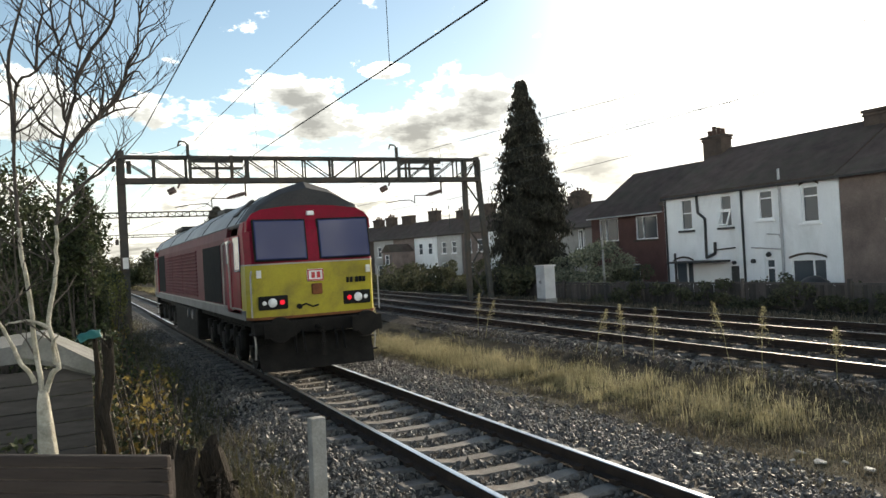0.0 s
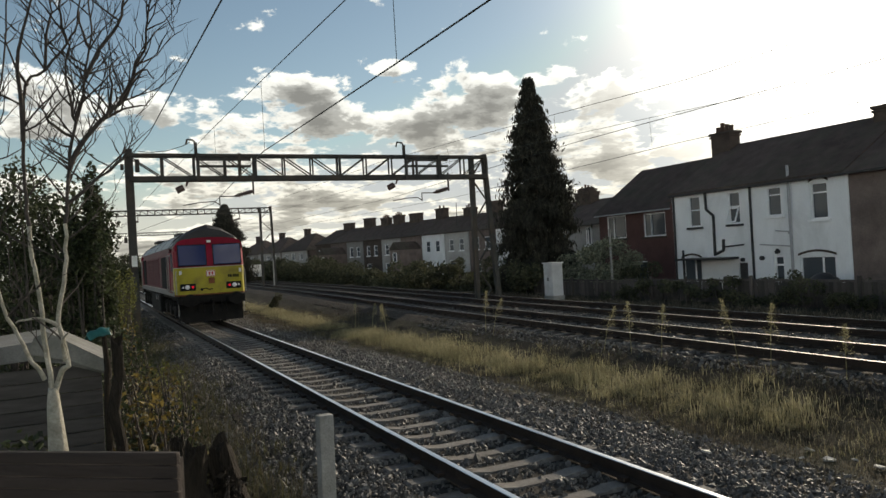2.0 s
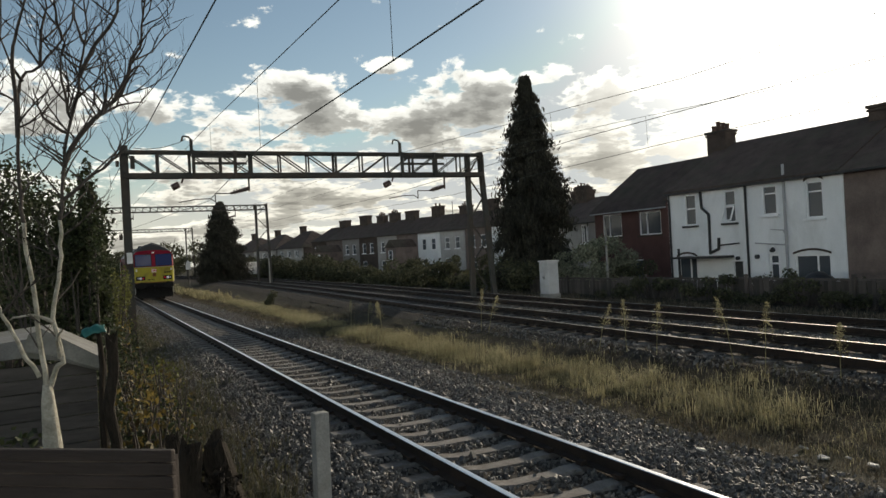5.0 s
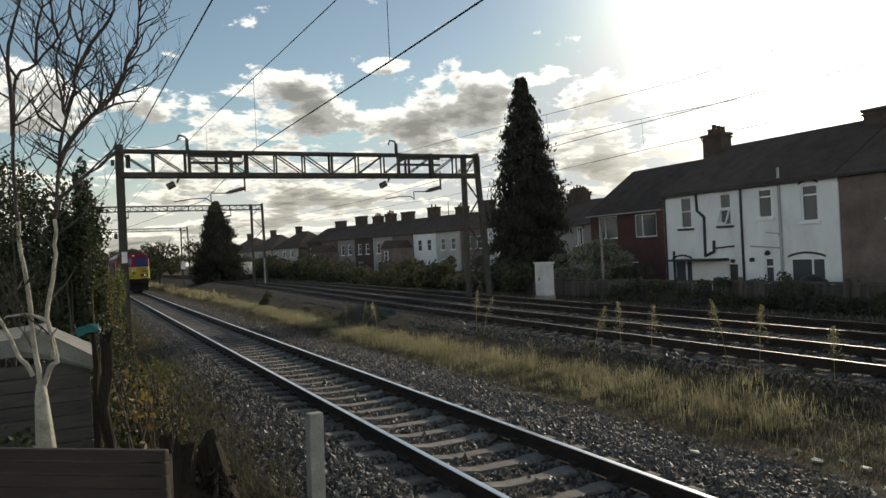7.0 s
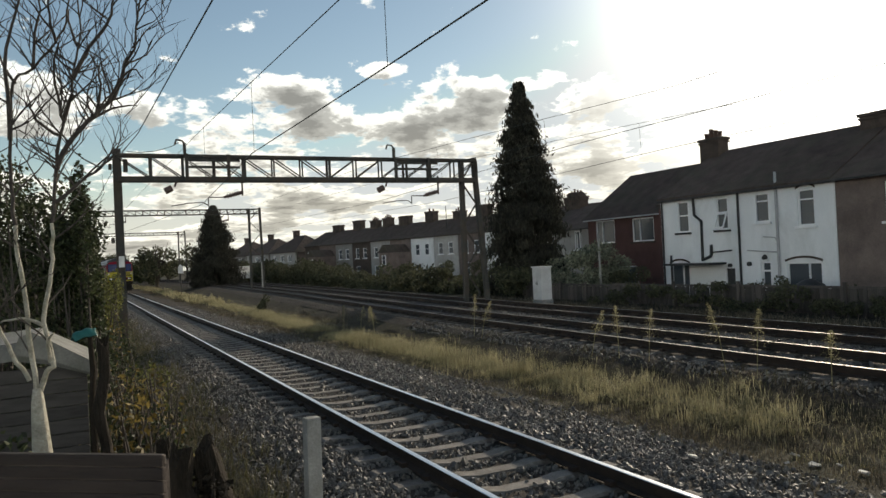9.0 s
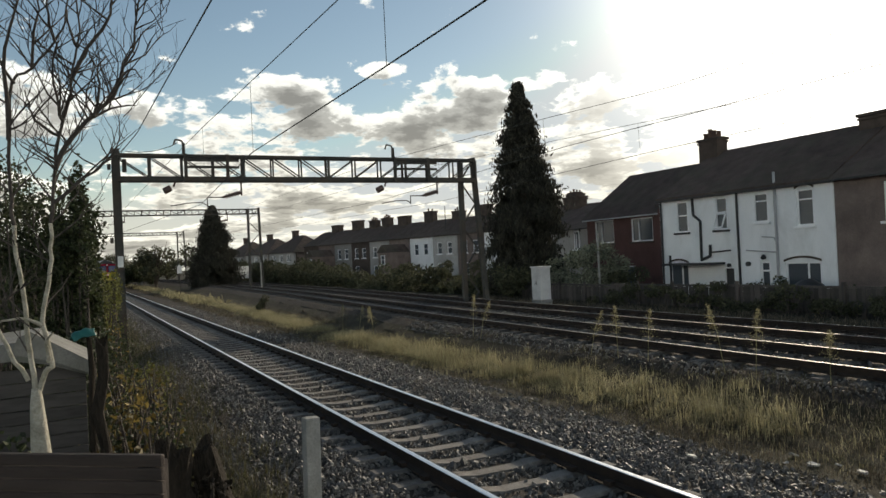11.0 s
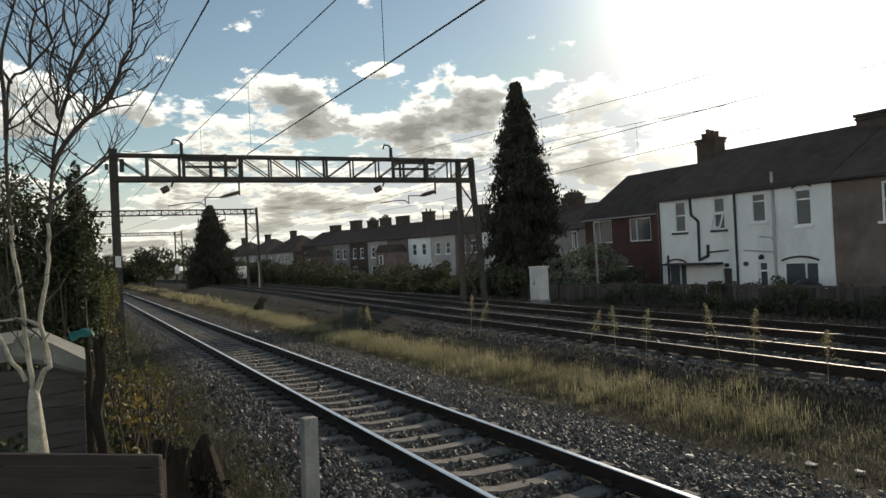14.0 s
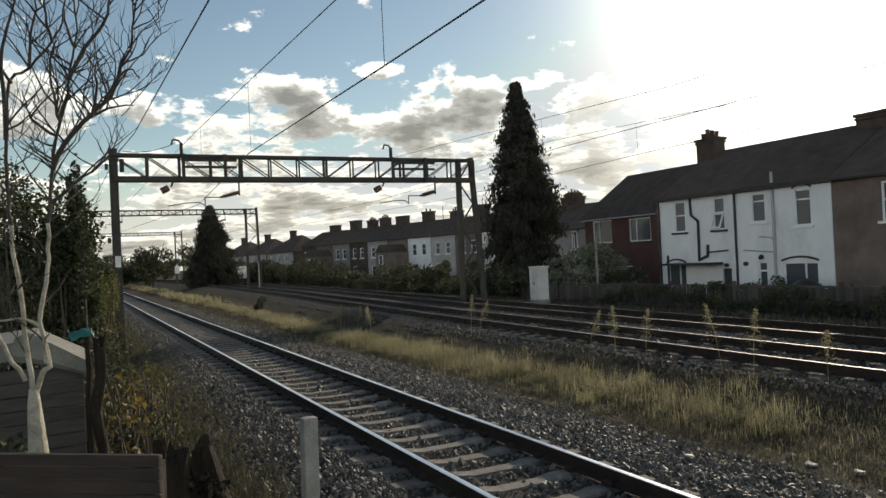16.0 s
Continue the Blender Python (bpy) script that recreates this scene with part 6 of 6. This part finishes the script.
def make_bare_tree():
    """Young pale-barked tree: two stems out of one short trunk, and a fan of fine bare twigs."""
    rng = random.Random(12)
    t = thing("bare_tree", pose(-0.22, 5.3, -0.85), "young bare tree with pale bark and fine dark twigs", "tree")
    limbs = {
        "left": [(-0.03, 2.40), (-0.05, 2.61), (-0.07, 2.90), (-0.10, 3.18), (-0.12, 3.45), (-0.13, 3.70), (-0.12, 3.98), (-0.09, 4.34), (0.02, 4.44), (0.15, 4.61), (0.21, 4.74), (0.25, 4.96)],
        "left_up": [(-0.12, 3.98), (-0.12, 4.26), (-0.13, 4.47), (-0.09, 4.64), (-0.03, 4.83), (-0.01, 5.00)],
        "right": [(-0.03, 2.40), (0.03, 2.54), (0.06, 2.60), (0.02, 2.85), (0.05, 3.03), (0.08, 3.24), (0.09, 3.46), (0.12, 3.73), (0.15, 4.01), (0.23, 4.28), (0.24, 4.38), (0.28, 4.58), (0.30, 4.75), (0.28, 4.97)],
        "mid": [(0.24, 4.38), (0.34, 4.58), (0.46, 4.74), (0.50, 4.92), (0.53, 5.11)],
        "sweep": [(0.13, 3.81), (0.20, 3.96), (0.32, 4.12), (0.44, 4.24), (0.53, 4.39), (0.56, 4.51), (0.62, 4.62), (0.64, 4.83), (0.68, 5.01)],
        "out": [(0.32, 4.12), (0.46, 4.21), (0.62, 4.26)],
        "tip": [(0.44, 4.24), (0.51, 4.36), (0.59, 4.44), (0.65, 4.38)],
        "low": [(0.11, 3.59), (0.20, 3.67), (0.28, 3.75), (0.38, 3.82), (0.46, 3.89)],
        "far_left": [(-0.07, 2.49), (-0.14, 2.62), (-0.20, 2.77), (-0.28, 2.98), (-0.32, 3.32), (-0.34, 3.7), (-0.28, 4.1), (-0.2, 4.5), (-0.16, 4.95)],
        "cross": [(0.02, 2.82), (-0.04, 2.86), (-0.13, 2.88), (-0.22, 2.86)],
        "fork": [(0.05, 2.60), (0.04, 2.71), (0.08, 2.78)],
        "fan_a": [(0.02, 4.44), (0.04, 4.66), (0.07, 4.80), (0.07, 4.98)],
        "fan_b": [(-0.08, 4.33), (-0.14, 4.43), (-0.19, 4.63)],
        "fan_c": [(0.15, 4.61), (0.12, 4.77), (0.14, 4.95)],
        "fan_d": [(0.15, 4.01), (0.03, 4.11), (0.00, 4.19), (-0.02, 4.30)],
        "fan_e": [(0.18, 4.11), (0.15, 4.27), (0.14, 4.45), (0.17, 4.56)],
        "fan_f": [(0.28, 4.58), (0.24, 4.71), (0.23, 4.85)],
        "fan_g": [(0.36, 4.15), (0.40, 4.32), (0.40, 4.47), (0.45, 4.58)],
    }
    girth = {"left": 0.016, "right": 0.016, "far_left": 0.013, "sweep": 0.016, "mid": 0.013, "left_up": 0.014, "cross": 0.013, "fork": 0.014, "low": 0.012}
    v, f = tube_data([[((0.035, 0, 0), 0.085), ((0.025, 0, 1.2), 0.078), ((0.0, 0, 1.75), 0.068), ((-0.02, 0, 2.1), 0.056), ((-0.03, 0.0, 2.34), 0.040), ((-0.03, 0, 2.44), 0.028)]], 10)
    o = new("trunk", mesh_from("trunk", v, f, M["bark"], True))
    o.parent = t
    stems = {}
    for name, pts in limbs.items():
        r0 = girth.get(name, 0.009)
        depth = 0.0 if name in ("left", "right") else rng.uniform(-0.2, 0.2)
        n = len(pts)
        fine = []
        for i in range((n - 1) * 3 + 1):
            u = i / 3
            k = min(int(u), n - 2)
            w = u - k
            p0, p1, p2, p3 = pts[max(k - 1, 0)], pts[k], pts[k + 1], pts[min(k + 2, n - 1)]
            c = [0.5 * (2 * p1[j] + (p2[j] - p0[j]) * w + (2 * p0[j] - 5 * p1[j] + 4 * p2[j] - p3[j]) * w ** 2 + (3 * p1[j] - p0[j] - 3 * p2[j] + p3[j]) * w ** 3) for j in (0, 1)]
            q = u / (n - 1)
            fine.append(((c[0] + rng.gauss(0, 0.004), depth * q, c[1] + rng.gauss(0, 0.004)), r0 * (1 - 0.82 * q) + 0.002))
        stems[name] = fine
        low = [s for s in fine if s[0][2] < 3.5]
        high = [s for s in fine if s[0][2] >= 3.5]
        if len(low) > 1 and high:
            high = [low[-1]] + high
        for chunk, mat in ((low, M["bark"]), (high, M["twig"])):
            if len(chunk) > 1:
                v, f = tube_data([chunk], 8)
                o = new("limb", mesh_from("limb", v, f, mat, True))
                o.parent = t
    twigs = []

    def grow(p, d, length, r, depth):
        path = [(tuple(p), r)]
        steps = 5
        for i in range(steps):
            d = (d + Vector((rng.gauss(0, 0.16), rng.gauss(0, 0.14), rng.gauss(0.07, 0.12)))).normalized()
            p = p + d * length / steps
            path.append((tuple(p), r * (1 - 0.8 * (i + 1) / steps)))
            if depth > 0 and rng.random() < 0.45:
                s = rng.choice((-1, 1))
                nd = (d + Vector((s * rng.uniform(0.4, 0.9), rng.gauss(0, 0.4), rng.uniform(0.0, 0.5)))).normalized()
                grow(p.copy(), nd, length * rng.uniform(0.45, 0.7), r * 0.6, depth - 1)
        twigs.append(path)

    for name, pts in stems.items():
        if name == "fork":
            continue
        for (a, ra), (b, rb) in zip(pts, pts[1:]):
            if a[2] < 2.6 or (a[2] < 3.1 and rng.random() < 0.5):
                continue
            for _ in range(2 if a[2] > 3.6 else 1):
                if rng.random() < (0.38 if a[2] < 4.3 else 0.2):
                    p = Vector(a).lerp(Vector(b), rng.random())
                    d = Vector((rng.choice((-1, 1)) * rng.uniform(0.25, 0.9), rng.gauss(0, 0.35), rng.uniform(0.3, 1.0))).normalized()
                    grow(p, d, rng.uniform(0.22, 0.55), min(ra, 0.010) * 0.6 + 0.0012, 2)
    v, f = tube_data(twigs, 4)
    o = new("twig", mesh_from("twig", v, f, M["twig"]))
    o.parent = t
    o["kind"] = "stuff"


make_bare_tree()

for k, (x, y, h, w, n, mat) in enumerate(((0.02, 12.4, 4.55, 0.42, 9000, "ivy"), (-0.42, 12.5, 4.7, 0.85, 11000, "ivy"), (-1.4, 12.8, 4.5, 1.2, 9000, "ivy"), (-0.75, 14.5, 4.9, 1.0, 7000, "ivy"), (-0.25, 9.6, 2.5, 0.6, 2600, "ivy"), (-0.05, 15.0, 4.3, 0.6, 6000, "ivy"), (0.1, 18.5, 3.7, 0.7, 3600, "ivy"),
                                                (0.55, 22.0, 3.1, 0.6, 2200, "bright_ivy"), (0.6, 19.5, 3.0, 0.45, 2200, "bright_ivy"), (0.75, 25.5, 3.2, 0.55, 2200, "bright_ivy"), (-2.6, 11.0, 3.4, 1.5, 4000, "ivy"), (-1.4, 18.0, 4.2, 1.6, 3600, "ivy"))):
    rx = random.Random(300 + k)
    make_bush("ivy_tree", x, y, -0.85, [(rx.gauss(0, w * 0.3), rx.gauss(0, w * 0.3), 0.4 + (h - 0.6) * rx.random(), w * 0.30, w * 0.36, 0.5) for _ in range(22)], n, 0.07, mat, 310 + k, "dark ivy-grown thicket at the garden edge" if mat == "ivy" else "yellow-green creeper over a shrub by the mast", "ivy thickets", 26)
for k, (x, y, h, mat, n, size) in enumerate(((0.42, 8.2, 1.85, "yellow_leaf", 230, 0.080), (0.20, 8.9, 1.9, "ivy", 900, 0.06), (0.72, 9.4, 1.7, "yellow_leaf", 170, 0.075), (0.55, 10.4, 2.0, "yellow_leaf", 230, 0.075), (0.55, 9.0, 1.6, "ivy", 900, 0.06), (0.62, 10.0, 1.7, "ivy", 900, 0.06), (0.30, 12.6, 2.3, "ivy", 1700, 0.062), (0.62, 15.0, 2.4, "yellow_leaf", 300, 0.07),
                                                  (0.18, 10.8, 2.4, "ivy", 1700, 0.062), (0.85, 11.6, 1.5, "yellow_leaf", 200, 0.07), (0.95, 13.4, 1.5, "bright_ivy", 700, 0.065), (0.72, 18.0, 2.0, "ivy", 1300, 0.062), (0.85, 22.0, 2.0, "ivy", 1300, 0.062), (1.15, 17.0, 1.2, "bright_ivy", 700, 0.06))):
    rx = random.Random(400 + k)
    make_bush("bramble", x, y, -0.8, [(rx.gauss(0, 0.18), rx.gauss(0, 0.4), 0.3 + (h - 0.5) * rx.random(), 0.2, 0.3, 0.3) for _ in range(16)], n, size, mat, 410 + k, "straggling brambles with yellowing leaves" if mat == "yellow_leaf" else "dark green brambles at the fence", "brambles by the near fence", 20)


make_bush("shed_ivy", -0.55, 6.45, -0.85, [(rr.gauss(0, 0.38), rr.gauss(0, 0.12), 0.6 + 1.35 * rr.random(), 0.22, 0.12, 0.22) for _ in range(22)], 3000, 0.065, "ivy", 720, "dark ivy growing up the shed wall", "ivy thickets", 14)


def make_deck_panel():
    """Grooved planks, set at a slant to the line, just under the eye."""
    p = thing("plank_panel", pose(0.255, 2.90, 1.62, 0, 0, -38.0), "dark brown grooved plank panel fixed on battens", "panel")
    for i in range(10):
        bm = box(bmesh.new(), (-1.1, 0, -0.022 - 0.048 * i), (2.2, 0.028, 0.044), bevel=0.006)
        part("plank", bm, M["deck"], p)
    for x in (-2.05, -1.05, -0.06):
        part("batten", box(bmesh.new(), (x, 0.045, -1.26), (0.07, 0.05, 2.45)), M["deck"], p)


make_deck_panel()


def make_shed():
    s = thing("garden_shed", pose(0, 7.0, 0), "low dark shed with a pale sloping roof edge", "shed")
    bm = bmesh.new()
    slab(bm, [(-0.45, 1.79), (-0.35, 1.83), (0.08, 1.55), (0.09, 1.44), (-0.2, 1.575), (-0.50, 1.66)], 0.0, 0.05, "y")
    part("roof_board", bm, M["shed_edge"], s, "pale weathered board along the roof edge")
    bm = bmesh.new()
    slab(bm, [(-2.4, 1.50), (-0.50, 1.60), (-0.25, 1.55), (0.09, 1.42), (0.09, 1.50), (-0.36, 1.76), (-2.4, 1.58)], 0.05, 1.7, "y")
    part("roof", bm, M["felt"], s, "grey felt roof")
    for i in range(20):
        z = 1.46 - 0.115 * i
        left = -2.3
        part("wall_board", box(bmesh.new(), ((left + 0.04) / 2, 0.16 + 0.003 * (i % 2), z), (0.04 - left, 0.03, 0.108), bevel=0.006), M["shed_board"], s)
    part("side_wall", box(bmesh.new(), (0.02, 0.95, 0.35), (0.04, 1.5, 2.2)), M["deck"], s)


make_shed()


def make_old_post(x, y, z0, z1, r, seed, label):
    """A gnarled upright of split wood."""
    rng = random.Random(seed)
    n = 9
    path = [((rng.gauss(0, r * 0.35), rng.gauss(0, r * 0.3), (z1 - z0) * i / n), r * rng.uniform(0.8, 1.15) * (1 - 0.25 * i / n)) for i in range(n + 1)]
    path.append(((path[-1][0][0], path[-1][0][1], (z1 - z0) * 0.97), path[-1][1] * 0.55))
    v, f = tube_data([path], 13)
    # rotten grooves down the sides and a ragged broken top
    v = [(x0 * rng.uniform(0.86, 1.1), y0 * rng.uniform(0.86, 1.1), h0 + (rng.uniform(-0.6, 1.3) * r if h0 > (z1 - z0) * 0.93 else 0.0)) for x0, y0, h0 in v]
    ob = new("old_post", mesh_from("old_post", v, f, M["rotten"]))
    ob.matrix_basis = pose(x, y, z0)
    tagged(ob, label, "post", "rotten posts")


make_old_post(0.16, 6.7, -0.8, 1.72, 0.062, 1, "gnarled old wooden post beside the shed")
make_old_post(0.07, 6.75, -0.8, 1.80, 0.030, 6, "thin crooked stick beside the gnarled post")
make_old_post(0.60, 5.2, -0.75, 1.02, 0.12, 2, "dark rotten post stump by the verge")
make_old_post(0.79, 5.35, -0.75, 1.0, 0.12, 3, "short dark broken post by the verge")
make_old_post(0.43, 4.12, -0.8, 0.80, 0.075, 5, "short dark stump beside the plank panel")
make_old_post(0.50, 5.6, -0.75, 1.05, 0.07, 4, "leaning dark rotten post")

make_bush("dead_bramble", 0.70, 5.35, -0.75, [(rr.gauss(0, 0.11), rr.gauss(0, 0.1), 0.4 + 1.2 * rr.random(), 0.12, 0.13, 0.2) for _ in range(14)], 900, 0.05, "rotten", 700, "dead dark bramble tangle round the rotten posts", "brambles by the near fence", 16)


def make_rag(x, y, z):
    """A crumpled strip of sheeting hung over the post's top."""
    bm = bmesh.new()
    bmesh.ops.create_grid(bm, x_segments=14, y_segments=8, size=0.5)
    for v in bm.verts:
        u, w = v.co.x, v.co.y
        v.co = Vector((u * 0.17 + 0.006 * math.sin(w * 9), w * 0.12, 0.03 - 0.16 * abs(w) ** 1.5 - 0.06 * max(-u, 0) + 0.005 * math.sin(u * 13 + w * 6)))
    bmesh.ops.solidify(bm, geom=bm.faces[:], thickness=0.006)
    tagged(part("plastic_rag", bm, M["teal"], None, "", True, pose(x, y, z, 0, 0, 8)), "crumpled teal plastic sheeting over an old post", "rag")


make_rag(0.03, 6.7, 1.815)


def make_litter(x, y, z, size, seed, label):
    rng = np.random.default_rng(seed)
    bm = box(bmesh.new(), (0, 0, 0), (size, size * 0.75, size * 0.14), bevel=size * 0.04)
    for v in bm.verts:
        v.co += Vector(rng.normal(0, size * 0.07, 3))
    tagged(part("litter", bm, M["litter"], None, "", False, pose(x, y, z, rng.uniform(-20, 20), rng.uniform(-20, 20), rng.uniform(0, 360))), label, "litter", "scraps of litter")


for k, (x, y, z, size) in enumerate(((0.75, 5.33, 1.02, 0.085), (0.41, 4.1, 0.84, 0.11), (0.47, 4.13, 0.83, 0.07), (7.69, 6.07, -0.36, 0.11), (7.85, 5.57, -0.36, 0.10), (7.86, 6.48, -0.36, 0.09), (7.5, 6.3, -0.36, 0.07), (7.9, 5.9, -0.36, 0.06), (6.6, 6.9, -0.27, 0.10))):
    make_litter(x, y, z, size, 500 + k, "crumpled pale scrap of litter")


def motions():
    """The locomotive draws away along the near track."""
    rows = []
    for t, y in ((0.0, 14.6), (0.5, 18.3), (1.0, 22.3), (1.5, 26.3), (2.0, 30.2), (2.5, 34.2), (3.0, 38.3), (3.5, 42.5), (4.2, 48.4), (5.2, 56.6), (6.3, 65.3),
                 (7.0, 71.2), (7.7, 77.8), (8.4, 84.3), (9.2, 91.2), (10.2, 100.0), (11.3, 110.0), (12.5, 121.0), (14.0, 135.0), (16.0, 154.0)):
        a, b = near_shift(y), near_shift(y + LENGTH)
        rows.append((t, pose(NEAR_MID + a, y, 0, 0, 0, math.degrees(math.atan2(a - b, LENGTH)))))
    walk(loco, rows)


motions()
